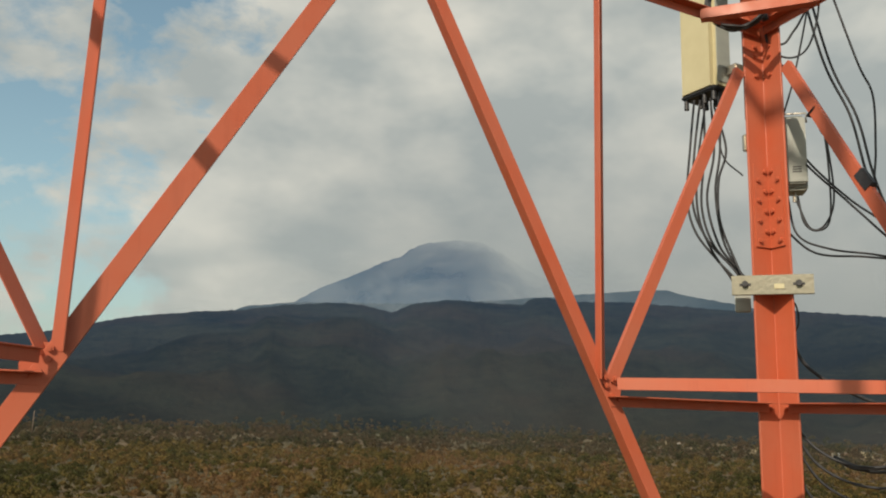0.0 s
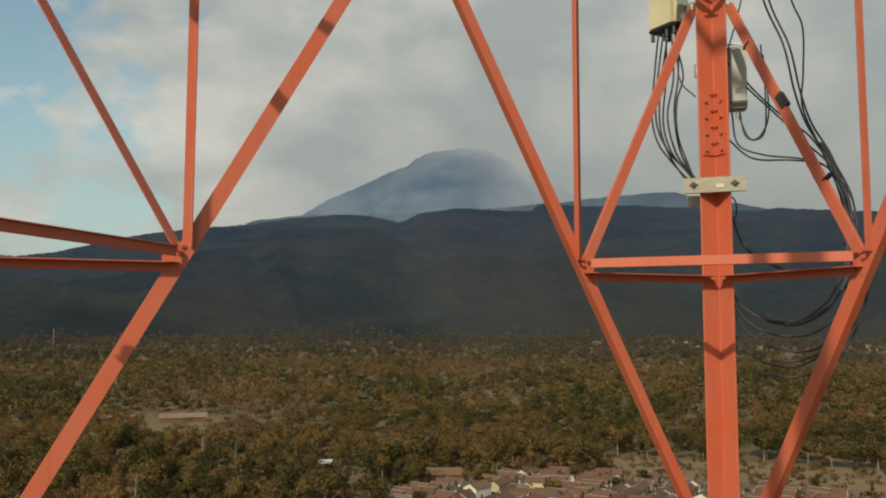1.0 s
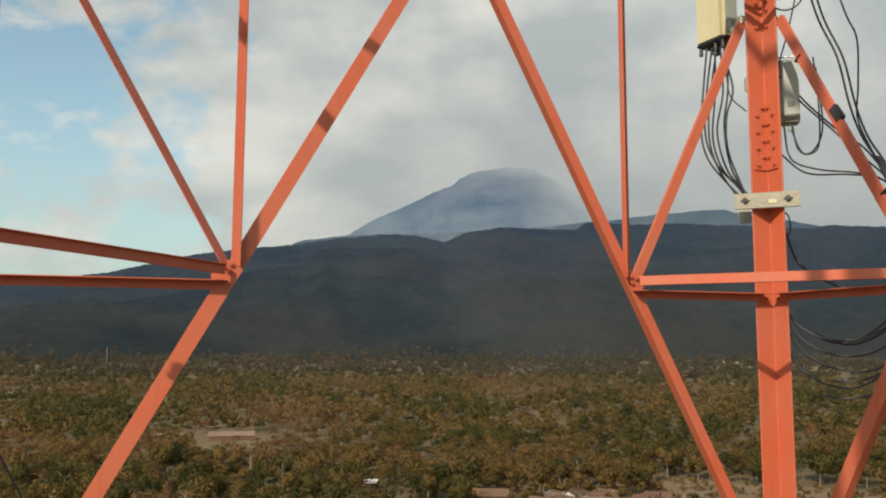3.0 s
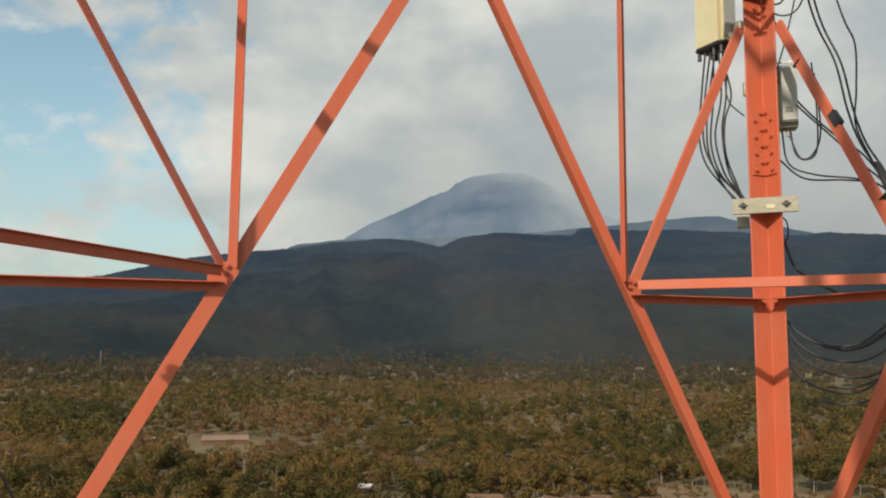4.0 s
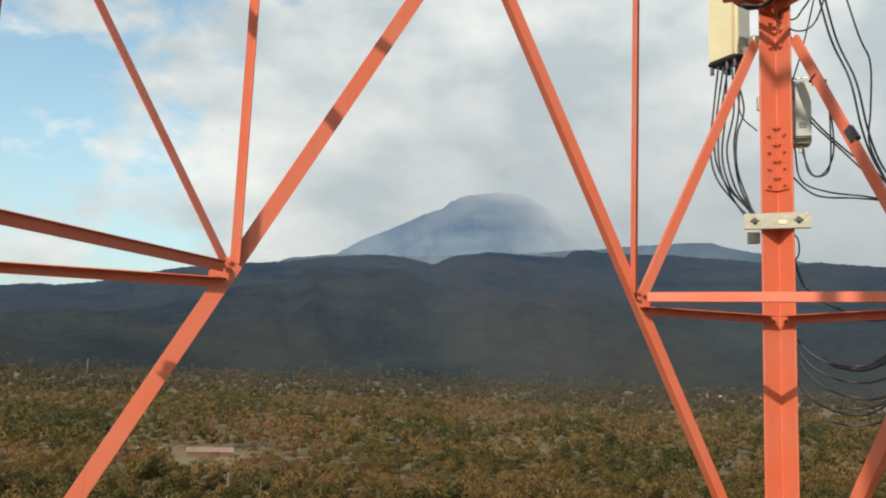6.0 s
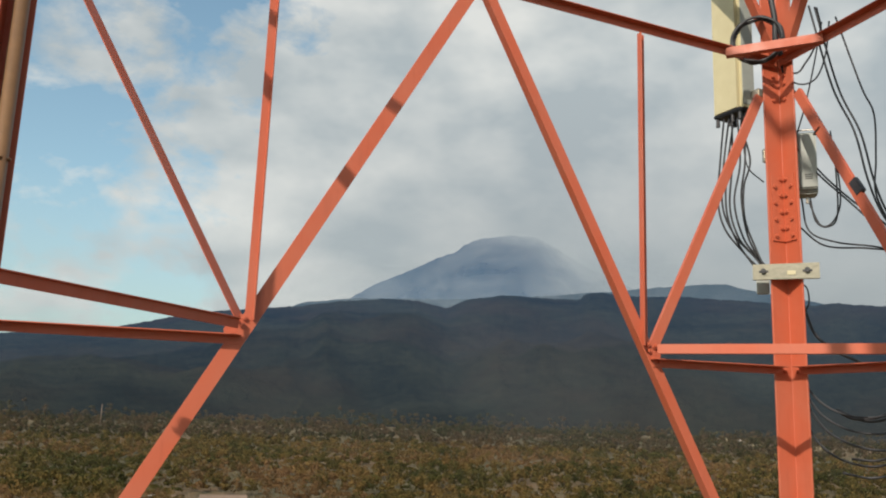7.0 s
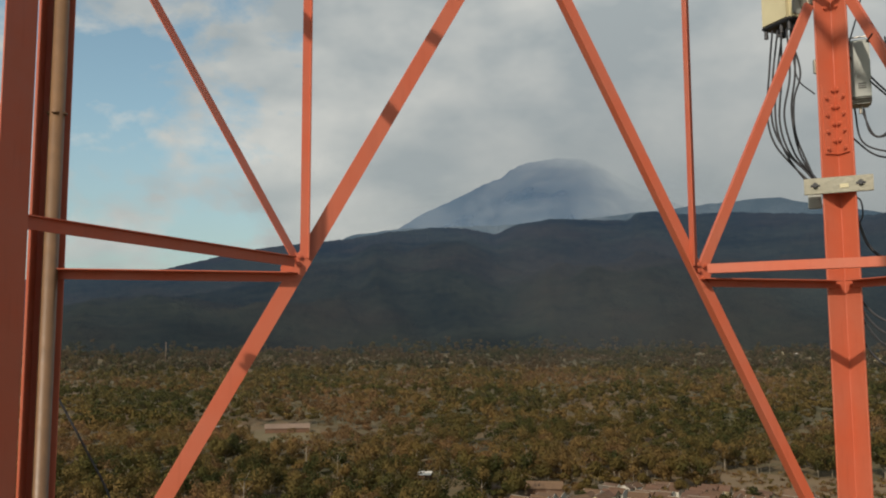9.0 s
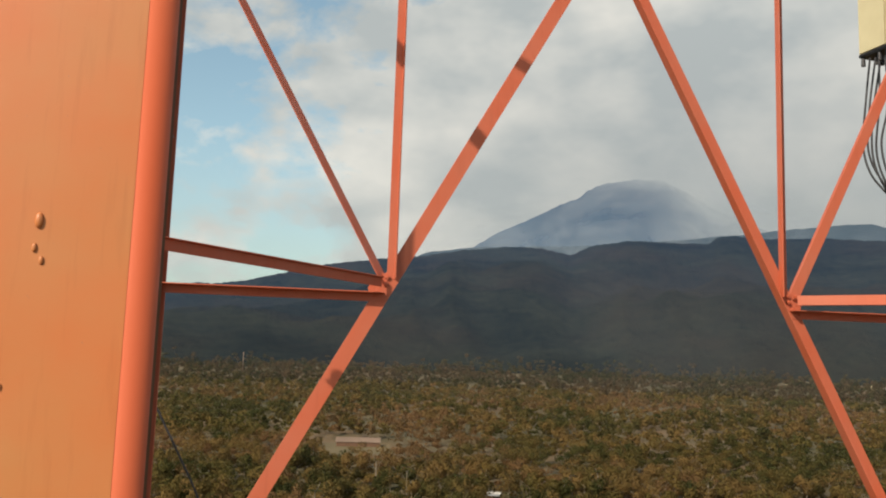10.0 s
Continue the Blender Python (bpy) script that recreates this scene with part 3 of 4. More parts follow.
# panel antenna behind the corner leg
antenna = on_tower(new("panel_antenna"), "yellowed panel antenna clamped behind the tower leg", "antenna")
antenna.matrix_world = pose(2.36, 0.46, 1.93, 0, 0, 8)
shell = box_mesh((0.17, 0.30, 1.9), (0, 0, 0.95))
upright = [e for e in shell.edges if abs(e.verts[0].co.z - e.verts[1].co.z) > 1]
bmesh.ops.bevel(shell, geom=upright, offset=0.035, segments=4, affect="EDGES")
part("radome", shell, RADOME, antenna)
part("end_cap", box_mesh((0.155, 0.28, 0.03), (0, 0, -0.012), bevel=0.01), BLACK, antenna, "black end cap")
part("back_plate", box_mesh((0.12, 0.006, 1.86), (0.0, -0.152, 0.95), bevel=0.002), GREYBOX, antenna, "grey back plate")
for i in range(7):
    x, y = -0.05 + 0.05 * (i % 3), -0.11 + 0.075 * (i // 2)
    bm = bmesh.new()
    bmesh.ops.create_cone(bm, cap_ends=True, segments=10, radius1=0.016, radius2=0.013, depth=0.07, matrix=Matrix.Translation((x, y, -0.055)))
    part("connector", bm, BLACK, antenna, smooth=False)
part("clamp", box_mesh((0.10, 0.08, 0.07), (0.07, -0.19, 0.10), bevel=0.008), SILVER, antenna, "bare metal clamp")
part("clamp", box_mesh((0.10, 0.08, 0.07), (0.07, -0.19, 1.10), bevel=0.008), SILVER, antenna, "bare metal clamp")
mount = on_tower(tube("mounting_pole", [(2.50, 0.22, 1.7), (2.50, 0.22, 4.4)], 0.035, GALVANISED, sides=16, smooth_curve=False), "galvanised mounting pole behind the tower leg", "pole")

# small radio box on the other side of the leg
radio = on_tower(new("radio_unit"), "small grey radio unit hung beside the tower leg", "radio unit")
radio.matrix_world = pose(2.66, 0.11, 1.22, 0, 0, -38)
part("housing", box_mesh((0.17, 0.16, 0.46), (0.015, 0, 0.23), bevel=0.012), GREYBOX, radio)
part("cover", box_mesh((0.125, 0.04, 0.41), (0.035, -0.095, 0.235), bevel=0.01), GREYBOX, radio)
part("edge_strip", box_mesh((0.012, 0.15, 0.44), (-0.072, 0, 0.23), bevel=0.004), RADOME, radio, "cream edge strip")
for i in range(3):
    part("label_bar", box_mesh((0.05, 0.002, 0.006), (0.04, -0.116, 0.10 + 0.015 * i)), BLACK, radio)
for x in (-0.04, 0.03):
    bm = bmesh.new()
    bmesh.ops.create_cone(bm, cap_ends=True, segments=10, radius1=0.013, radius2=0.011, depth=0.06, matrix=Matrix.Translation((x, -0.02, -0.03)))
    part("connector", bm, SILVER, radio)
tube("hanger", [(-0.07, 0, 0.46), (-0.07, 0, 0.50), (0.12, 0, 0.50), (0.12, 0, 0.44)], 0.006, SILVER, radio, smooth_curve=False)

# clamp bracket round the leg
clamp = on_tower(new("clamp_bracket"), "pale galvanised clamp bracket bolted round the tower leg", "bracket")
clamp.matrix_world = pose(2.309, -0.087, 0.61, 0, 0, -43)
bar = bmesh.new()
for size, at in (((0.42, 0.008, 0.105), (0, 0, 0)), ((0.42, 0.03, 0.006), (0, -0.011, -0.0555))):
    tmp = box_mesh(size, at, bevel=0.002)
    me = bpy.data.meshes.new("tmp")
    tmp.to_mesh(me)
    tmp.free()
    bar.from_mesh(me)
    bpy.data.meshes.remove(me)
part("bar", bar, GALVANISED, clamp)
part("nameplate", box_mesh((0.052, 0.003, 0.028), (0.035, -0.006, -0.012), bevel=0.001), RADOME, clamp, "pale worn nameplate")
for x in (-0.14, 0.135):
    part("slot", box_mesh((0.06, 0.004, 0.016), (x, -0.0042, 0.0), bevel=0.0015), BLACK, clamp, "dark slot")
    bm = bmesh.new()
    bmesh.ops.create_cone(bm, cap_ends=True, segments=6, radius1=0.018, radius2=0.018, depth=0.02, matrix=Matrix.Translation((x, -0.014, 0.004)) @ Matrix.Rotation(radians(90), 4, "X"))
    part("nut", bm, BLACK, clamp, "dark steel nut")
part("backing_bar", box_mesh((0.40, 0.05, 0.05), (0.0, 0.19, 0.0), bevel=0.004), GALVANISED, clamp)
block = on_tower(part("cable_block", box_mesh((0.085, 0.05, 0.10), (2.31, 0.145, 0.53), Matrix.Rotation(radians(-41), 4, "Z"), 0.006), GREYBOX), "dark cable block hung under the clamp bracket", "cable block")
lug = on_tower(part("earth_lug", box_mesh((0.03, 0.03, 0.10), (2.29, 0.05, 1.46), bevel=0.006), SILVER), "small metal earthing lug on the leg's edge", "lug")


def cable(points, radius=0.0072, group="antenna cables", label="black rubber feeder cable sagging beside the tower leg"):
    return tagged(tube("cable", points, radius, BLACK), label, "cable", group)


# a fan of feeders from the antenna to the clamp
cable([(2.26, 0.45, 1.86), (2.22, 0.45, 1.56), (2.20, 0.47, 1.22), (2.23, 0.44, 1.0), (2.32, 0.36, 0.82), (2.38, 0.28, 0.70)])
cable([(2.29, 0.43, 1.86), (2.22, 0.42, 1.47), (2.21, 0.43, 1.16), (2.27, 0.38, 0.94), (2.37, 0.29, 0.77), (2.40, 0.25, 0.69)])
cable([(2.31, 0.42, 1.86), (2.27, 0.38, 1.5), (2.25, 0.40, 1.16), (2.29, 0.36, 0.92), (2.38, 0.29, 0.77), (2.40, 0.22, 0.69)])
cable([(2.33, 0.38, 1.86), (2.30, 0.33, 1.49), (2.26, 0.36, 1.19), (2.30, 0.32, 0.91), (2.38, 0.26, 0.76), (2.39, 0.20, 0.69)])
cable([(2.36, 0.34, 1.86), (2.32, 0.30, 1.49), (2.30, 0.33, 1.23), (2.32, 0.30, 0.93), (2.39, 0.25, 0.74), (2.38, 0.18, 0.69)])
cable([(2.34, 0.36, 1.80), (2.35, 0.28, 1.50), (2.31, 0.31, 1.30), (2.31, 0.31, 1.05), (2.36, 0.25, 0.80), (2.36, 0.19, 0.69)])
cable([(2.30, 0.40, 1.80), (2.25, 0.43, 1.40), (2.24, 0.42, 1.10), (2.30, 0.38, 0.88), (2.37, 0.30, 0.70), (2.37, 0.22, 0.55)])
cable([(2.33, 0.33, 1.66), (2.32, 0.27, 1.44), (2.38, 0.18, 1.31)], 0.005)
# from the radio unit
for dx in (0.0, 0.045):
    cable([(2.57 + dx, 0.05, 1.56), (2.67 + dx, -0.03, 1.36), (2.81 + dx, -0.16, 1.14), (2.93 + dx, -0.30, 0.92 + dx), (3.05, -0.43, 0.71), (3.11 + dx, -0.49, 0.47), (3.10, -0.50, 0.25)], 0.0065, "radio cables")
cable([(2.64, 0.10, 1.20), (2.61, 0.01, 0.94), (2.74, -0.10, 0.85), (2.91, -0.25, 0.81), (3.03, -0.35, 0.76), (3.10, -0.41, 0.64), (3.12, -0.45, 0.44), (3.08, -0.5, 0.2)], 0.0065, "radio cables")
cable([(2.59, 0.10, 1.00), (2.72, -0.01, 0.84), (2.92, -0.18, 0.81), (3.06, -0.31, 0.77), (3.14, -0.38, 0.65), (3.17, -0.41, 0.44), (3.13, -0.42, 0.18)], 0.0065, "radio cables")
cable([(2.70, 0.08, 1.20), (2.71, 0.05, 1.03), (2.76, 0.0, 0.98), (2.83, -0.03, 1.06), (2.84, -0.03, 1.40), (2.82, -0.02, 1.70)], 0.006, "radio cables")
cable([(2.69, 0.09, 1.19), (2.73, 0.03, 1.00), (2.80, -0.02, 1.02), (2.86, -0.04, 1.20), (2.83, -0.03, 1.62)], 0.006, "radio cables")
# long feeders coming down from above, gathered on the brace
for dx in (0.0, 0.055):
    cable([(2.74 + dx, 0.04, 2.7), (2.83 + dx, -0.05, 2.04), (2.93 + dx, -0.13, 1.68), (2.98 + dx, -0.17, 1.33), (3.03 + dx, -0.22, 1.08), (3.12 + dx, -0.30, 0.84), (3.20, -0.38, 0.57), (3.20, -0.42, 0.33), (3.12, -0.48, 0.12)], 0.0075, "down cables")
cable([(2.90, -0.05, 2.6), (3.01, -0.14, 2.03), (3.07, -0.18, 1.81), (3.06, -0.18, 1.47), (3.05, -0.17, 1.22), (3.11, -0.24, 0.95), (3.19, -0.36, 0.6), (3.15, -0.45, 0.2)], 0.0065, "down cables")
cable([(2.43, 0.10, 2.18), (2.55, 0.0, 2.11), (2.60, -0.05, 2.18), (2.64, -0.08, 2.26), (2.69, -0.12, 2.41), (2.67, -0.11, 2.6)], 0.007, "down cables")
cable([(2.44, 0.06, 2.12), (2.56, -0.02, 2.02), (2.66, -0.08, 2.06), (2.72, -0.12, 2.24), (2.76, -0.13, 2.5)], 0.006, "down cables")
cable([(2.72, -0.10, 2.5), (2.66, -0.06, 2.15), (2.60, -0.02, 1.85), (2.56, 0.04, 1.62), (2.52, 0.03, 1.45), (2.51, 0.03, 0.95), (2.52, 0.03, 0.61), (2.56, 0.0, 0.52), (2.56, -0.01, 0.42), (2.54, 0.01, 0.36)], 0.0055, "down cables")
cable([(2.33, -0.06, 2.5), (2.39, -0.06, 2.05), (2.43, -0.12, 1.90), (2.45, -0.22, 1.72), (2.45, -0.36, 1.42)], 0.008, "down cables")
# loops that hang below the level brace
cable([(3.10, -0.50, 0.30), (3.01, -0.53, 0.03), (2.93, -0.46, -0.19), (2.80, -0.35, -0.33), (2.68, -0.25, -0.36), (2.62, -0.19, -0.33)], 0.009, "hanging loops")
cable([(3.12, -0.48, 0.30), (3.02, -0.54, 0.0), (2.94, -0.47, -0.23), (2.83, -0.38, -0.34), (2.72, -0.28, -0.37), (2.60, -0.16, -0.30)], 0.009, "hanging loops")
cable([(3.10, -0.52, 0.34), (3.03, -0.62, 0.10), (3.02, -0.68, -0.09), (2.97, -0.63, -0.35), (2.83, -0.51, -0.53), (2.70, -0.39, -0.61), (2.58, -0.29, -0.61)], 0.0075, "hanging loops")
cable([(3.08, -0.54, 0.34), (3.04, -0.66, 0.05), (3.03, -0.68, -0.16), (2.95, -0.61, -0.46), (2.82, -0.50, -0.65), (2.67, -0.37, -0.72), (2.54, -0.25, -0.70)], 0.0075, "hanging loops")
cable([(2.80, 0.31, 0.45), (2.85, 0.27, 0.25), (2.93, 0.20, 0.14), (3.02, 0.12, 0.07), (3.17, -0.01, -0.01), (3.31, -0.13, 0.02)], 0.011, "hanging loops")
cable([(-2.66, 0.2, -0.30), (-2.56, 0.2, -0.57), (-2.35, 0.2, -0.97), (-2.21, 0.2, -1.25), (-2.02, 0.2, -1.75)], 0.006, "hanging loops", "thin brown guy cable slanting past the tower leg")
# the rest of the bundle: down past the brace, then out in slack loops of differing depth
for i in range(4):
    dx, dy, sag = 0.035 * (i % 3) - 0.04, 0.03 * (i // 3) - 0.02, 0.09 * i
    cable([(3.09 + 0.4 * dx, -0.28 + 0.4 * dy, 0.93), (3.13 + 0.6 * dx, -0.31 + 0.6 * dy, 0.82), (3.20 + dx, -0.38 + dy, 0.56), (3.19 + dx, -0.43 + dy, 0.32), (3.12 + dx, -0.49 + dy, 0.10),
           (3.03 + dx, -0.54 + dy, -0.06 - 0.5 * sag), (2.95 + dx, -0.48 + dy, -0.22 - sag), (2.82 + dx, -0.37 + dy, -0.33 - 1.15 * sag), (2.66 + dx, -0.24 + dy, -0.34 - 1.1 * sag), (2.53 + 0.5 * dx, -0.11 + dy, -0.26 - sag), (2.45 + 0.3 * dx, -0.02 + 0.5 * dy, -0.10 - 0.8 * sag)], 0.0075, "hanging loops")
# spare cable coiled and hung at the top of the leg
coil = on_tower(new("cable_coil"), "coil of spare black cable hung on the corner brace", "cable coil")
coil.matrix_world = pose(2.14, -0.10, 2.26, 0, 0, -41)
for i in range(4):
    r, off = 0.165 + 0.012 * math.sin(i * 2.1), 0.014 * i
    tube("turn", [(r * math.cos(q * math.tau / 14), off + 0.01 * math.sin(q * 3.0 + i), r * math.sin(q * math.tau / 14)) for q in range(15)], 0.009, BLACK, coil)
tube("tie", [(0.10, 0.02, 0.30), (0.12, 0.02, 0.14), (0.12, 0.03, -0.02), (0.15, 0.06, -0.12)], 0.02, BLACK, coil)


def band(centre, way, size, label):
    d = Vector(way).normalized()
    ob = part("tape_band", box_mesh(size, bevel=0.006), BLACK)
    ob.matrix_world = Matrix.Translation(centre) @ d.to_track_quat("Z", "Y").to_matrix().to_4x4()
    return tagged(ob, label, "tape", "bands on the brace")


band((2.388, -0.66, 1.07), (0, -0.55, -0.85), (0.036, 0.064, 0.12), "black tape wrapped round the slanting brace")
band((2.388, -0.36, 1.53), (0, -0.55, -0.85), (0.045, 0.074, 0.014), "black cable tie round the slanting brace")
band((2.388, -1.00, 0.52), (0, -0.55, -0.85), (0.045, 0.074, 0.014), "black cable tie round the slanting brace")

# lamp housing and bracket end outside the climbing side
beacon = on_tower(new("obstruction_lamp"), "small cream lamp housing on a stub outside the tower", "lamp")
beacon.location = (-2.557, -1.02, 0.53)
dome = [(0.038 * math.cos(q), -0.03 + (0.03 if k else 0) + 0.05 * math.sin(q)) for k, q in ((0, 0.0), (1, 0.0), (1, 0.35), (1, 0.7), (1, 1.05), (1, 1.35))]
rings = [(r * math.cos(j * math.tau / 16), r * math.sin(j * math.tau / 16), z) for r, z in dome for j in range(16)]
skin = [(i * 16 + j, i * 16 + (j + 1) % 16, i * 16 + 16 + (j + 1) % 16, i * 16 + 16 + j) for i in range(len(dome) - 1) for j in range(16)]
mesh_object("housing", rings, skin + [tuple(range(len(rings) - 16, len(rings))), tuple(range(15, -1, -1))], RADOME, beacon, smooth=True)
part("base_ring", box_mesh((0.082, 0.082, 0.018), (0, 0, -0.036), bevel=0.006), BLACK, beacon, "dark base ring")
tube("stub", [(0, 0, -0.04), (0.004, 0, -0.115), (0.12, 0, -0.115)], 0.012, OCHRE, beacon, smooth_curve=False)


# ---------------------------------------------------------------- the village
SPREAD = 1.25                              # the near valley, laid out at one to 1.25


def at_bearing(b, r):
    return r * math.sin(radians(b)), r * math.cos(radians(b))


def tiles(name, a, b):
    m, tree, shader, at = material(name, 0.85)
    wave = node(tree, "ShaderNodeTexWave", Scale=1.6, Distortion=0.6, Detail=2.0)
    tree.links.new(at, wave.inputs["Vector"])
    base = mix(tree, ramp(tree, noise_of(tree, at, 0.5, 5), [(0.35, 0.0), (0.7, 1.0)]), a, b)
    base = mix(tree, random_of(tree), base, mix(tree, 0.5, base, (0.05, 0.03, 0.025)))
    base = mix(tree, ramp(tree, noise_of(tree, at, 3.0, 3), [(0.5, 0.0), (0.8, 0.4)]), base, (0.07, 0.045, 0.04))
    tree.links.new(base, shader.inputs["Base Color"])
    bump(tree, shader, wave.outputs["Fac"], 0.5, 0.08)
    return m


ROOFS = [tiles("brown_roof_tiles", (0.1, 0.0512, 0.0225), (0.132, 0.0704, 0.033)), tiles("faded_roof_tiles", (0.148, 0.084, 0.041), (0.108, 0.0608, 0.031)),
         tiles("red_roof_tiles", (0.128, 0.0592, 0.030), (0.104, 0.0576, 0.033)), tiles("mossy_grey_roof", (0.096, 0.088, 0.06), (0.136, 0.112, 0.08))]
WALLS = [plain("white_plaster", (0.576, 0.544, 0.464), (0.464, 0.424, 0.352), 0.9, scale=1.0), plain("cream_plaster", (0.44, 0.368, 0.24), (0.36, 0.288, 0.176), 0.9, scale=1.0),
         plain("green_plaster", (0.288, 0.36, 0.24), (0.24, 0.304, 0.208), 0.9, scale=1.0)]
GLASS = plain("dark_window_glass", (0.02, 0.025, 0.03), (0.04, 0.045, 0.05), 0.15, scale=2, relief=0.0)
WOOD = plain("brown_door_wood", (0.14, 0.07, 0.035), (0.09, 0.045, 0.025), 0.6, scale=4)
CONCRETE = plain("pale_concrete", (0.288, 0.256, 0.208), (0.224, 0.192, 0.152), 0.9, scale=0.5)


def house(width, depth, wall_high, pitch, wall_mat, roof_mat, wing):
    """A low terraced house: plastered walls with gables, tiled roof with eaves, door, windows, porch."""
    h = tagged(new("house"), "low terraced house with plastered walls and weathered tiled roof", "house", "village houses")
    w, d, e = width / 2, depth / 2, wall_high
    ridge = e + w * math.tan(radians(pitch))
    v = [(-w, -d, 0), (w, -d, 0), (w, d, 0), (-w, d, 0), (-w, -d, e), (w, -d, e), (w, d, e), (-w, d, e), (0, -d, ridge), (0, d, ridge)]
    mesh_object("wall", v, [(0, 1, 5, 8, 4), (1, 2, 6, 5), (2, 3, 7, 9, 6), (3, 0, 4, 7), (3, 2, 1, 0)], wall_mat, h)
    o, t = 0.35, 0.12
    drop = o * math.tan(radians(pitch))
    for s in (-1, 1):
        a = [(0, -d - o, ridge + t), (s * (w + o), -d - o, e - drop + t), (s * (w + o), d + o, e - drop + t), (0, d + o, ridge + t)]
        b = [(x, y, z - t) for x, y, z in a]
        f = [(0, 1, 2, 3), (7, 6, 5, 4), (0, 4, 5, 1), (1, 5, 6, 2), (2, 6, 7, 3), (3, 7, 4, 0)]
        mesh_object("roof_slope", a + b, f if s < 0 else [q[::-1] for q in f], roof_mat, h)
    part("ridge_cap", box_mesh((0.3, depth + 2 * o, 0.16), (0, 0, ridge + t), bevel=0.04), CONCRETE if wing == 2 else roof_mat, h)
    # white barge boards on the gables
    for y in (-d - o, d + o):
        for s in (-1, 1):
            n = 0.17
            a = [(0, y, ridge + t + 0.03), (s * (w + o), y, e - drop + t + 0.03), (s * (w + o), y, e - drop - n), (0, y, ridge - n)]
            b = [(x, yy + (0.08 if y < 0 else -0.08), z) for x, yy, z in a]
            mesh_object("barge_board", a + b, [(0, 1, 2, 3), (7, 6, 5, 4), (0, 4, 5, 1), (1, 5, 6, 2), (2, 6, 7, 3), (3, 7, 4, 0)], WALLS[0] if wing == 1 else roof_mat, h)
    part("door", box_mesh((0.85, 0.08, 2.0), (-w * 0.35, -d - 0.02, 1.0)), WOOD, h)
    for x, y, sx, sy in ((w * 0.45, -d - 0.02, 1.5, 0.08), (w + 0.01, -d * 0.4, 0.08, 1.2), (-w - 0.01, d * 0.3, 0.08, 1.2)):
        win = part("window", box_mesh((sx, sy, 1.15), (x, y, 1.5)), WALLS[0], h)
        part("pane", box_mesh((sx * 0.85 if sx > 0.1 else 0.1, sy * 0.85 if sy > 0.1 else 0.1, 0.95), (x, y, 1.5)), GLASS, win)
    if wing:
        part("porch_roof", box_mesh((width * 0.55, 2.2, 0.12), (w * 0.4, -d - 1.2, e - 0.35), Matrix.Rotation(radians(8), 4, "X"), 0.02), roof_mat if wing == 1 else CONCRETE, h)
        for x in (w * 0.4 - width * 0.25, w * 0.4 + width * 0.25):
            part("porch_post", box_mesh((0.14, 0.14, e - 0.4), (x, -d - 2.1, (e - 0.4) / 2)), WALLS[0], h)
    return h


kinds = [house(4.6, 6.6, 2.6, 31, WALLS[0], ROOFS[0], 1), house(4.7, 7.4, 2.7, 33, WALLS[1], ROOFS[0], 2), house(5.2, 6.6, 2.6, 30, WALLS[0], ROOFS[1], 1),
         house(4.5, 6.0, 2.8, 34, WALLS[1], ROOFS[2], 0), house(4.8, 7.0, 2.6, 30, WALLS[2], ROOFS[3], 2), house(6.2, 8.5, 4.4, 28, WALLS[0], ROOFS[1], 0)]
weights = [20, 32, 16, 26, 3, 3]
used = set()
EDGE_LINE = (16, 240, 17.7, 249, 21.5, 258, 24, 272, 26.9, 283, 30.7, 284, 34.5, 282, 38, 278, 60, 270)


def village_edge(b):
    return float(np.interp(b, EDGE_LINE[0::2], EDGE_LINE[1::2]))


ROW = 52.0                                  # the rows' bearing
homes = []
ux, uy = math.sin(radians(ROW)), math.cos(radians(ROW))
for i in range(-34, 60):
    for j in range(-36, 46):
        # streets run between pairs of rows
        along, across = 5.3 * i + 1.2 * (j % 3) + rng.uniform(-0.5, 0.5), 8.2 * j + (2.6 if j % 2 else 0.0) + rng.uniform(-0.7, 0.7)
        cx, cy = at_bearing(33, 232 * SPREAD)
        x, y = cx + ux * along + uy * across, cy + uy * along - ux * across
        b, r = math.degrees(math.atan2(x, y)), math.hypot(x, y) / SPREAD
        edge = village_edge(b) - 4 + 5 * noise.noise(Vector((b * 0.5, 1.0, 0)))
        if not (17.6 < b < 47.5 and 203 < r < edge) or (27.0 < b < 29.6 and 244 < r < 258) or rng.random() < 0.10:
            continue
        homes.append((x, y))
        n = rng.choices(range(6), weights)[0]
        turn = -ROW + 90 * (1 if noise.noise(Vector((x * 0.03, y * 0.03, 8))) > -0.12 else 0) + rng.choice((0, 180)) + rng.uniform(-13, 13)
        m = pose(x, y, ground_height(x, y) - 0.05 + rng.uniform(0, 0.4), 0, 0, turn)
        if n in used:
            copy_thing(kinds[n], m)
        else:
            kinds[n].matrix_world = m
            used.add(n)
for n, k in enumerate(kinds):
    if n not in used:
        k.matrix_world = pose(*at_bearing(20.5 + n, 262 * SPREAD), GROUND, 0, 0, 30)

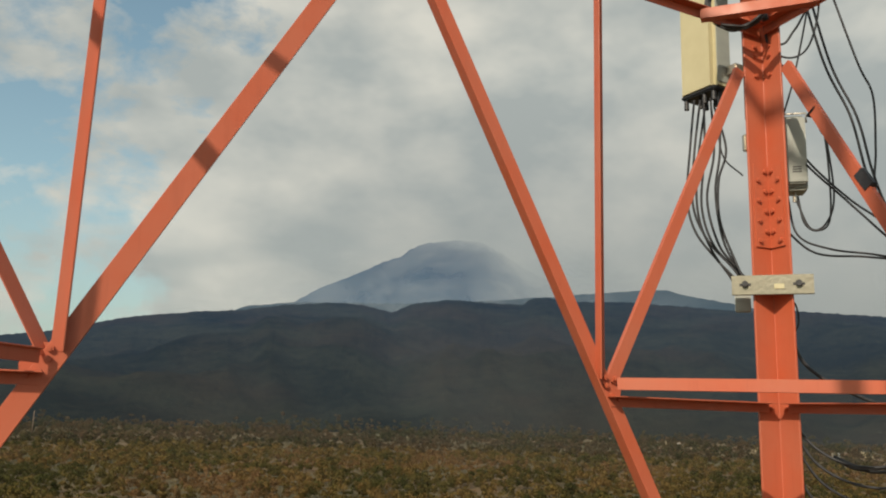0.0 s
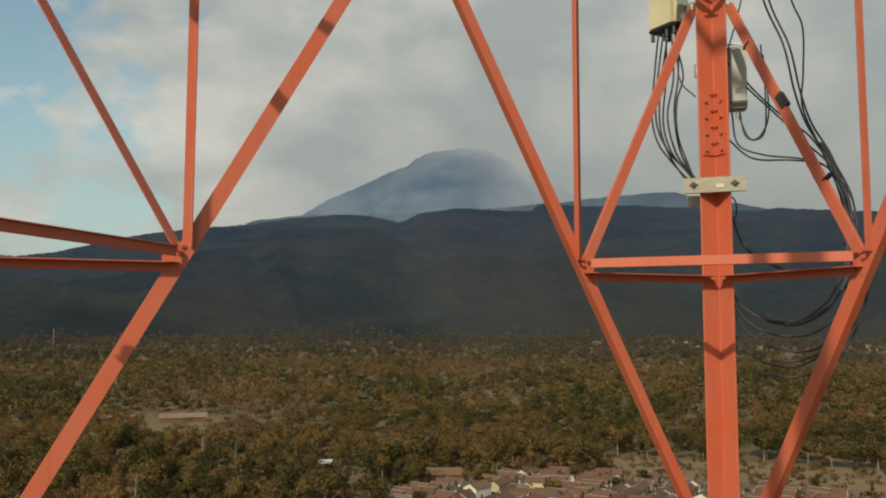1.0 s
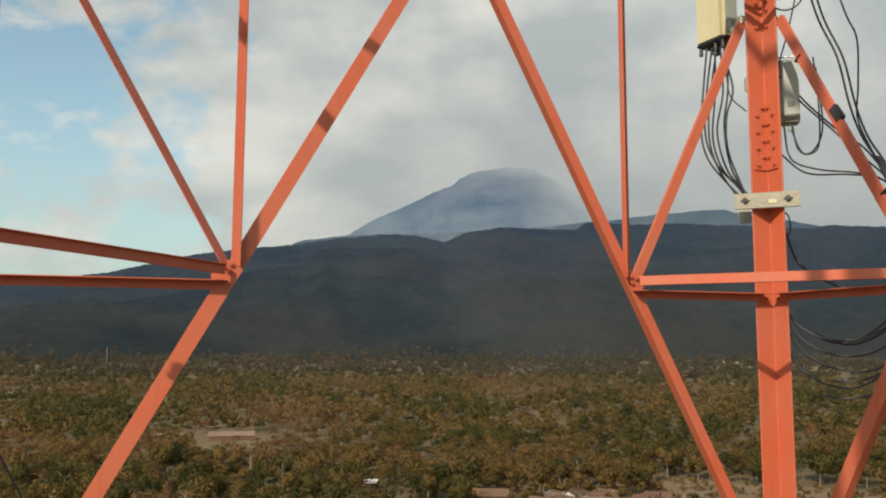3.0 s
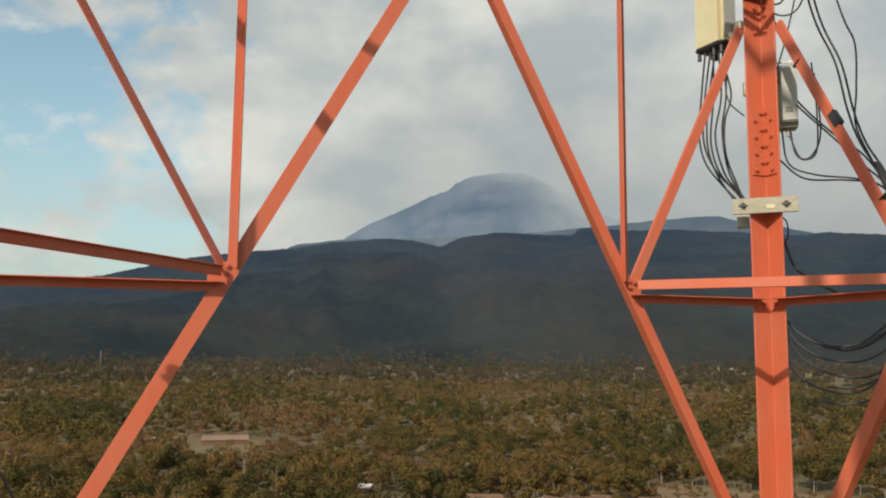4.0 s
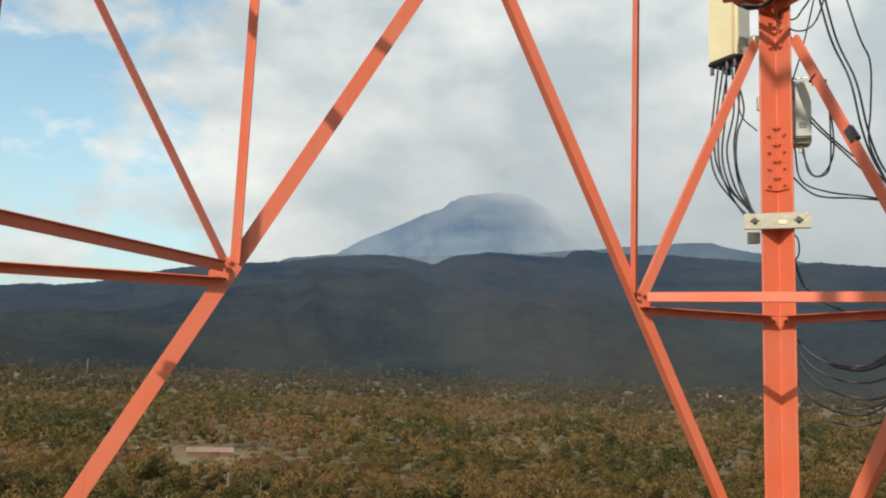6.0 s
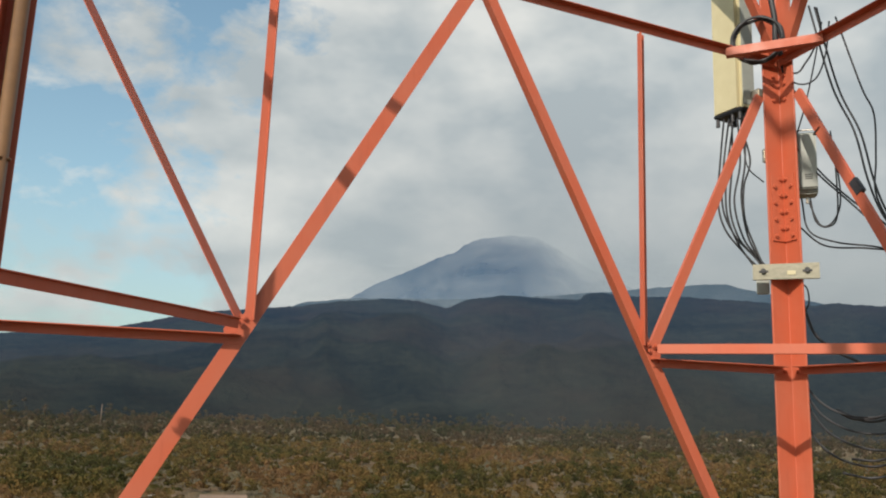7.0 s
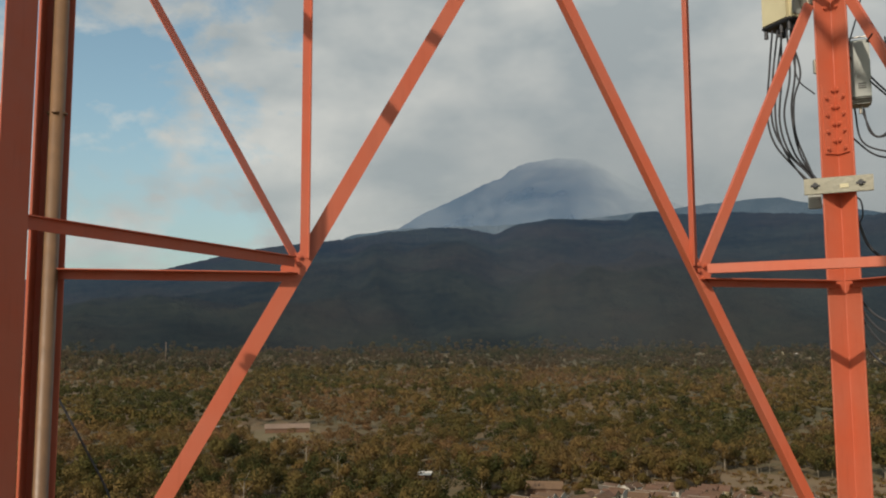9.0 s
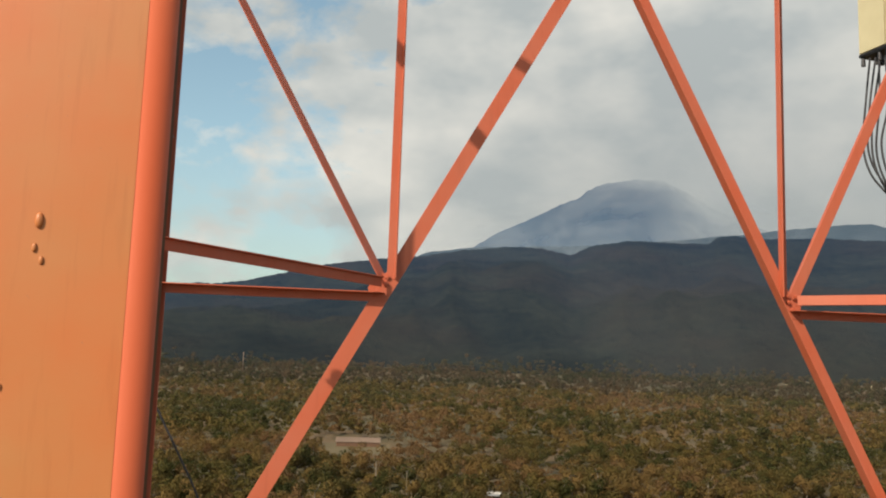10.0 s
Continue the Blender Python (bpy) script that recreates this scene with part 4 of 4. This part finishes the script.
# lanes and the open lot between the houses
lot = land("pavement", 27.2, 29.4, 245 * SPREAD, 257 * SPREAD, 3, 8, lambda x, y, b, i: ground_height(x, y) + 0.08, CONCRETE, "pale bare concrete yard between village houses", "yard")
EARTH = plain("trodden_earth", (0.136, 0.096, 0.056), (0.084, 0.06, 0.036), 0.95, scale=0.15)
land("village_ground", 16.5, 60, 150 * SPREAD, 286 * SPREAD, 14, 40, lambda x, y, b, i: ground_height(x, y) + 0.04, EARTH, "trodden pale earth lanes among the houses", "ground")
land("bare_field", 33, 60, 286.5 * SPREAD, 326 * SPREAD, 6, 30, lambda x, y, b, i: ground_height(x, y) + 0.10, plain("dry_grass_field", (0.168, 0.112, 0.056), (0.112, 0.076, 0.0384), 0.95, scale=0.25), "strip of dry bare field beyond the houses", "field")
land("barn_yard", 1.6, 6.2, 400 * SPREAD, 446 * SPREAD, 4, 10, lambda x, y, b, i: ground_height(x, y) + 0.12, plain("dry_grass_clearing", (0.136, 0.1, 0.044), (0.1, 0.076, 0.032), 0.95, scale=0.1), "dry grass clearing before a long barn", "field")


def shed(name, bearing, r, length, width, high, turn, roof_mat, label):
    s = tagged(new(name), label, "building")
    w, d = width / 2, length / 2
    ridge = high + w * 0.5
    v = [(-w, -d, 0), (w, -d, 0), (w, d, 0), (-w, d, 0), (-w, -d, high), (w, -d, high), (w, d, high), (-w, d, high), (0, -d, ridge), (0, d, ridge)]
    mesh_object("wall", v, [(0, 1, 5, 8, 4), (1, 2, 6, 5), (2, 3, 7, 9, 6), (3, 0, 4, 7), (3, 2, 1, 0)], WOOD, s)
    for q in (-1, 1):
        a = [(0, -d - 0.5, ridge + 0.1), (q * (w + 0.6), -d - 0.5, high - 0.2), (q * (w + 0.6), d + 0.5, high - 0.2), (0, d + 0.5, ridge + 0.1)]
        b = [(x, y, z - 0.1) for x, y, z in a]
        f = [(0, 1, 2, 3), (7, 6, 5, 4), (0, 4, 5, 1), (1, 5, 6, 2), (2, 6, 7, 3), (3, 7, 4, 0)]
        mesh_object("roof_slope", a + b, f if q < 0 else [p[::-1] for p in f], roof_mat, s)
    x, y = at_bearing(bearing, r * SPREAD)
    s.matrix_world = pose(x, y, ground_height(x, y), 0, 0, turn)


TIN = plain("weathered_tin_roof", (0.2, 0.136, 0.096), (0.136, 0.092, 0.064), 0.7, scale=0.6)
WHITE = plain("pale_sheet_roof", (0.496, 0.48, 0.44), (0.4, 0.384, 0.352), 0.7, scale=1)
shed("barn", 4.0, 437, 28, 9, 3.2, 85, TIN, "long low barn with a weathered tin roof at the wood's edge")
shed("shed", 0.6, 446, 8, 5, 2.6, 70, TIN, "small farm shed with a rusty tin roof among trees")
shed("shed", -0.4, 452, 5, 4, 2.4, 20, WHITE, "small farm shed with a pale sheet roof among trees")
shed("hut", 13.4, 297, 5.5, 4.2, 2.4, 60, WHITE, "small hut with a pale sheet roof standing in woodland")
shed("hall", 21.6, 270, 14, 8, 3.4, 68, ROOFS[1], "long hall with a brown tiled roof at the village edge")

# far hamlet at the foot of the hills
for i in range(70):
    b = rng.uniform(30, 52)
    x, y = at_bearing(b, rng.uniform(1280, 1440))
    s = rng.uniform(1.6, 2.8)
    hm = bmesh.new()
    v = [hm.verts.new(p) for p in ((-s, -s * 0.6, 0), (s, -s * 0.6, 0), (s, s * 0.6, 0), (-s, s * 0.6, 0), (-s, -s * 0.6, 4), (s, -s * 0.6, 4), (s, s * 0.6, 4), (-s, s * 0.6, 4), (-s, 0, 6.5), (s, 0, 6.5))]
    for f in ((0, 1, 5, 4), (1, 2, 6, 9, 5), (2, 3, 7, 6), (3, 0, 4, 8, 7), (4, 5, 9, 8), (6, 7, 8, 9)):
        hm.faces.new([v[k] for k in f])
    ob = tagged(part("hamlet_house", hm, rng.choice((WHITE, TIN, TIN, WALLS[1], CONCRETE, TIN))), "small pale house in a distant hamlet", "house", "far hamlet")
    ob.matrix_world = pose(x, y, ground_height(x, y), 0, 0, rng.uniform(0, 180))

x, y = at_bearing(-3.9, 1250)
mast = tube("radio_mast", [(x, y, ground_height(x, y)), (x, y, ground_height(x, y) + 34)], 0.5, TIN, smooth_curve=False)
tagged(mast, "thin pale radio mast far off above the woods", "mast")


# ---------------------------------------------------------------- trees
def leaves(name, a, b, dry, share):
    """Leaf clumps: hue drifts from tree to tree and clump to clump."""
    m, tree, shader, at = material(name, 0.8)
    place = tree.nodes.new("ShaderNodeNewGeometry")
    drift = noise_of(tree, mapped(tree, place.outputs["Position"], (1, 1, 0.3)), 0.075, 1.5, 0.5)
    wide = noise_of(tree, place.outputs["Position"], 0.008, 4, 0.6)
    base = mix(tree, ramp(tree, drift, [(0.36, 0.0), (0.64, 1.0)]), a, b)
    amount = maths(tree, "ADD", maths(tree, "MULTIPLY", drift, 0.38), maths(tree, "MULTIPLY", wide, 0.62))
    base = mix(tree, ramp(tree, amount, [(share - 0.05, 0.0), (share + 0.06, 0.9)]), base, dry)
    base = mix(tree, ramp(tree, place.outputs["Random Per Island"], [(0.3, 0.0), (1.0, 0.12)]), base, tuple(c * 0.5 for c in a))
    tree.links.new(base, shader.inputs["Base Color"])
    shader.inputs["Specular IOR Level"].default_value = 0.15
    # light passes through the thin leaves
    thin, blend = tree.nodes.new("ShaderNodeBsdfTranslucent"), tree.nodes.new("ShaderNodeMixShader")
    tree.links.new(base, thin.inputs[0])
    blend.inputs[0].default_value = 0.42
    tree.links.new(shader.outputs[0], blend.inputs[1])
    tree.links.new(thin.outputs[0], blend.inputs[2])
    tree.links.new(blend.outputs[0], next(n for n in tree.nodes if n.type == "OUTPUT_MATERIAL").inputs[0])
    return m


LEAF_GREEN = leaves("green_foliage", (0.048, 0.0528, 0.016), (0.108, 0.0944, 0.0272), (0.188, 0.124, 0.0368), 0.52)
LEAF_OLIVE = leaves("olive_foliage", (0.0896, 0.0752, 0.024), (0.164, 0.124, 0.0368), (0.216, 0.132, 0.0464), 0.49)
LEAF_DRY = leaves("dry_brown_foliage", (0.132, 0.0848, 0.0376), (0.196, 0.116, 0.0496), (0.228, 0.126, 0.056), 0.48)
# far leaves mixed darker and duller: distance haze put into their colour
HAZED_GREEN = leaves("far_haze_dulled_foliage", (0.0406, 0.0429, 0.0187), (0.0663, 0.0593, 0.0242), (0.109, 0.078, 0.0328), 0.52)
HAZED_DRY = leaves("far_haze_dulled_brown_foliage", (0.0686, 0.0546, 0.0289), (0.101, 0.0702, 0.0359), (0.117, 0.0733, 0.039), 0.50)
BARK = plain("pale_bark", (0.272, 0.224, 0.16), (0.16, 0.128, 0.088), 0.9, scale=1.5)
draw = np.random.default_rng(5)


def crown_cloud(n, radius, high, lobes, size):
    """n three-cornered leaf clumps gathered round a few lobes, none of them round: vertices and faces."""
    centres = draw.normal(0, 0.42, (lobes, 3)) * (radius, radius, high * 0.5)
    which = draw.integers(0, lobes, n)
    way = draw.normal(0, 1, (n, 3))
    way /= np.linalg.norm(way, axis=1)[:, None]
    p = centres[which] + way * (draw.uniform(0.55, 1.0, (n, 1)) ** 0.5) * (radius * 0.52, radius * 0.52, high * 0.30)
    u = draw.normal(0, 1, (n, 3))
    u /= np.linalg.norm(u, axis=1)[:, None]
    v = np.cross(way + 0.5 * draw.normal(0, 1, (n, 3)), u)
    v /= np.linalg.norm(v, axis=1)[:, None] + 1e-9
    s = size * draw.uniform(0.6, 1.5, (n, 1))
    tri = np.stack([p + u * s, p - u * s * 0.6 + v * s * 0.9, p - u * s * 0.5 - v * s * 0.9], axis=1)
    # shade each clump as the rounded mass it belongs to
    swell = way * 0.75 + p / (radius, radius, high * 0.6) * 0.6 + 0.16 * draw.normal(0, 1, (n, 3)) + (0, 0, 0.25)
    swell /= np.linalg.norm(swell, axis=1)[:, None] + 1e-9
    return np.concatenate([tri, np.repeat(swell[:, None, :], 3, axis=1)], axis=2).reshape(-1, 6)


def crown_object(name, points, mat, parent=None):
    n = len(points) // 3
    me = bpy.data.meshes.new(name)
    me.vertices.add(3 * n)
    me.vertices.foreach_set("co", points[:, :3].astype(np.float32).ravel())
    me.loops.add(3 * n)
    me.loops.foreach_set("vertex_index", np.arange(3 * n, dtype=np.int32))
    me.polygons.add(n)
    me.polygons.foreach_set("loop_start", np.arange(0, 3 * n, 3, dtype=np.int32))
    me.polygons.foreach_set("loop_total", np.full(n, 3, dtype=np.int32))
    me.materials.append(mat)
    me.update(calc_edges=True)
    me.polygons.foreach_set("use_smooth", np.ones(n, dtype=bool))
    if points.shape[1] == 6:
        me.normals_split_custom_set_from_vertices(points[:, 3:].astype(np.float32))
    ob = new(name, me)
    ob.parent = parent
    return ob


def tree(kind, tall, radius, mat, n, label):
    t = tagged(new("tree"), label, "tree", "trees round the village")
    stem = tall * (0.62 if kind != "palm" else 0.93)
    lean = rng.uniform(-0.06, 0.06) * tall
    tube("trunk", [(0, 0, 0), (lean * 0.4, 0, stem * 0.5), (lean, 0.02 * tall, stem)], 0.018 * tall, BARK, t, sides=6)
    for i in range(5):
        q = i * 2.4
        z = stem * (0.62 + 0.08 * i)
        tube("limb", [(lean * 0.7, 0, z), (radius * 0.5 * math.cos(q), radius * 0.5 * math.sin(q), z + tall * 0.12), (radius * 0.8 * math.cos(q), radius * 0.8 * math.sin(q), z + tall * 0.2)], 0.006 * tall, BARK, t, sides=5)
    if kind == "palm":
        pts = []
        for i in range(13):
            q, r = i * 2.4, radius
            d = np.array((math.cos(q), math.sin(q), 0))
            for k in range(7):
                f = k / 6
                c = np.array((lean, 0.02 * tall, stem)) + d * r * f + np.array((0, 0, 1)) * (0.9 * f - 2.0 * f * f) * r * 0.6
                side = np.array((-d[1], d[0], -0.5)) * 0.55 * (1.1 - f)
                pts += [c, c + side + d * 0.7, c + d * 0.9 - np.array((0, 0, 0.1))] + [c, c + d * 0.9, c - side * (1, 1, -1) + d * 0.7]
        cloud = np.array(pts)
    else:
        cloud = crown_cloud(n, radius, tall * 0.55, 9, 0.035 * radius + 0.20) + (lean, 0, tall * 0.70, 0, 0, 0)
    crown_object("crown", cloud, mat, t)
    return t


sorts = [tree("broad", 13, 4.6, LEAF_GREEN, 1300, "broad green tree with a dense uneven crown"), tree("broad", 16, 5.0, LEAF_GREEN, 1400, "tall green tree with a loose crown on a pale trunk"),
         tree("broad", 11, 4.4, LEAF_OLIVE, 1100, "olive green tree with a spreading crown"), tree("broad", 14, 4.2, LEAF_OLIVE, 1000, "slender yellowing tree on a pale trunk"),
         tree("broad", 12, 3.8, LEAF_DRY, 560, "dry brown tree with thinning leaves"), tree("palm", 13, 3.6, LEAF_GREEN, 0, "coconut palm with drooping fronds")]
set_down = set()


def in_village(b, r):
    r /= SPREAD
    return 17.2 < b < 60 and 150 < r < village_edge(b) + 3


def clearing(b, r):
    r /= SPREAD
    return (33 < b < 60 and 276 < r < 322 + 12 * noise.noise(Vector((b * 0.8, 0.0, 2.0)))) or (1.2 < b < 6.6 and 372 < r < 460) or (abs(b - 13.4) < 0.9 and 262 < r < 299) or (20 < b < 23.5 and 260 < r < 278) or (14.6 < b < 16.2 and 240 < r < 300)


spots, tries = [], 0
while len(spots) < 285 and tries < 9000:
    tries += 1
    b = rng.uniform(-16, 56)
    r = SPREAD * math.sqrt(rng.uniform(165 ** 2, 335 ** 2))
    x, y = at_bearing(b, r)
    if in_village(b, r):
        if rng.random() > 0.85 or min((x - hx) ** 2 + (y - hy) ** 2 for hx, hy in homes) < 9.5:
            continue
    elif clearing(b, r) or any((x - p[0]) ** 2 + (y - p[1]) ** 2 < 30 for p in spots):
        continue
    spots.append((x, y, in_village(b, r)))
for x, y, small in spots:
    patch = noise.noise(Vector((x * 0.012, y * 0.012, 4.0))) + rng.uniform(-0.35, 0.35)
    n = rng.choice((0, 1, 0)) if patch < -0.02 else rng.choice((2, 3)) if patch < 0.3 else rng.choice((4, 2, 3))
    n = 5 if rng.random() < 0.05 else n
    s = rng.uniform(0.35, 0.6) if small else rng.uniform(0.7, 1.15)
    m = pose(x, y, ground_height(x, y) - 0.1, rng.uniform(-3, 3), rng.uniform(-3, 3), rng.uniform(0, 360))
    if n in set_down:
        t = copy_thing(sorts[n], m)
    else:
        t = sorts[n]
        t.matrix_world = m
        set_down.add(n)
    t.scale = (s, s, s * rng.uniform(0.9, 1.15))
for n, t in enumerate(sorts):
    if n not in set_down:
        t.matrix_world = pose(*at_bearing(10 + n, 240 * SPREAD), GROUND, 0, 0, 0)


def on_slope(x, y):
    """The ground, or the foot of the hills where that stands higher."""
    r, b = math.hypot(x, y), math.degrees(math.atan2(x, y))
    if r < 1450:
        return ground_height(x, y)
    return max(ground_height(x, y), foothill(x, y, b, math.log(r / 1450) / math.log(3000 / 1450)))


def woods(name, lo, hi, r0, r1, spacing, per_tree, size, leaf, mats, label):
    """A stretch of woodland, too many trees to count: leaf clumps on uneven crowns, and pale stems, one object a kind."""
    clouds = [[] for _ in mats]
    stems = []
    count = int(radians(hi - lo) * (r1 * r1 - r0 * r0) / 2 / spacing ** 2)
    for _ in range(count):
        b, r = rng.uniform(lo, hi), math.sqrt(rng.uniform(r0 * r0, r1 * r1))
        if in_village(b, r) or clearing(b, r):
            continue
        if r > 1450 and rng.random() < ((r - 1450) / (r1 - 1450)) ** 0.8:
            continue
        x, y = at_bearing(b, r)
        patch = noise.noise(Vector((x * 0.007, y * 0.007, 4.0))) + 0.5 * noise.noise(Vector((x * 0.03, y * 0.03, 2.0)))
        if patch > 0.62 and rng.random() < 0.6:
            continue
        k = 0 if patch + rng.uniform(-0.2, 0.2) < -0.04 else 1 if patch + rng.uniform(-0.2, 0.2) < 0.26 else 2
        tall = (5 + 11 * rng.random() ** 1.6) * size
        radius = (0.22 * tall + rng.uniform(1.2, 3.2)) * (1.0 if k < 2 else 0.85)
        z = on_slope(x, y)
        n = int(per_tree * (0.55 if k == 2 else 1.0) * rng.uniform(0.7, 1.3))
        c = crown_cloud(n, radius, tall * 0.52, 5, leaf)
        clouds[k].append(c + (x, y, z + tall * 0.68, 0, 0, 0))
        if rng.random() < 0.75:
            w = 0.14 * size
            stems.append((x, y, z, tall * rng.uniform(0.6, 1.0), w))
    for k, mat in enumerate(mats):
        if clouds[k]:
            tagged(crown_object(name, np.concatenate(clouds[k]), mat), label, "woodland", kind="stuff")
    verts, faces = [], []
    for x, y, z, tall, w in stems:
        i = len(verts)
        verts += [(x - w, y - w, z), (x + w, y - w, z), (x, y + w, z), (x + w, y, z + tall)]
        faces += [(i, i + 1, i + 3), (i + 1, i + 2, i + 3), (i + 2, i, i + 3)]
    tagged(mesh_object("tree_stems", verts, faces, BARK), "pale thin stems standing in the woodland", "woodland", kind="stuff")


LEAFY = (LEAF_GREEN, LEAF_OLIVE, LEAF_DRY)
woods("woodland", -18, 56, 225, 560, 7.9, 400, 0.92, 0.35, LEAFY, "mixed green and dry brown woodland below the tower")
woods("woodland", -20, 60, 560, 1060, 10.2, 130, 1.0, 0.66, LEAFY, "mixed green and dry brown woodland across the valley")
woods("woodland", -22, 62, 1060, 1560, 13.0, 70, 1.15, 1.05, (HAZED_GREEN, HAZED_DRY, HAZED_DRY), "far woodland at the foot of the hills, haze put into its leaf colour")


def shrubs(count):
    """Low scrub along the lanes and round the village edge, uncounted."""
    clouds = []
    while len(clouds) < count:
        b, r = rng.uniform(16.5, 58), SPREAD * math.sqrt(rng.uniform(200 ** 2, 325 ** 2))
        x, y = at_bearing(b, r)
        inside = r / SPREAD < village_edge(b) - 8
        if min((x - hx) ** 2 + (y - hy) ** 2 for hx, hy in homes) < 17 or inside and rng.random() < 0.5:
            continue
        high = rng.uniform(0.8, 2.6)
        c = crown_cloud(40, rng.uniform(0.8, 2.2), high, 4, 0.36)
        clouds.append(c + (x, y, ground_height(x, y) + high * 0.45, 0, 0, 0))
    half_way = len(clouds) // 2
    for mat, some in ((LEAF_OLIVE, clouds[:half_way]), (LEAF_DRY, clouds[half_way:])):
        tagged(crown_object("scrub", np.concatenate(some), mat), "low dry scrub along lanes and village edge", "scrub", kind="stuff")


shrubs(900)
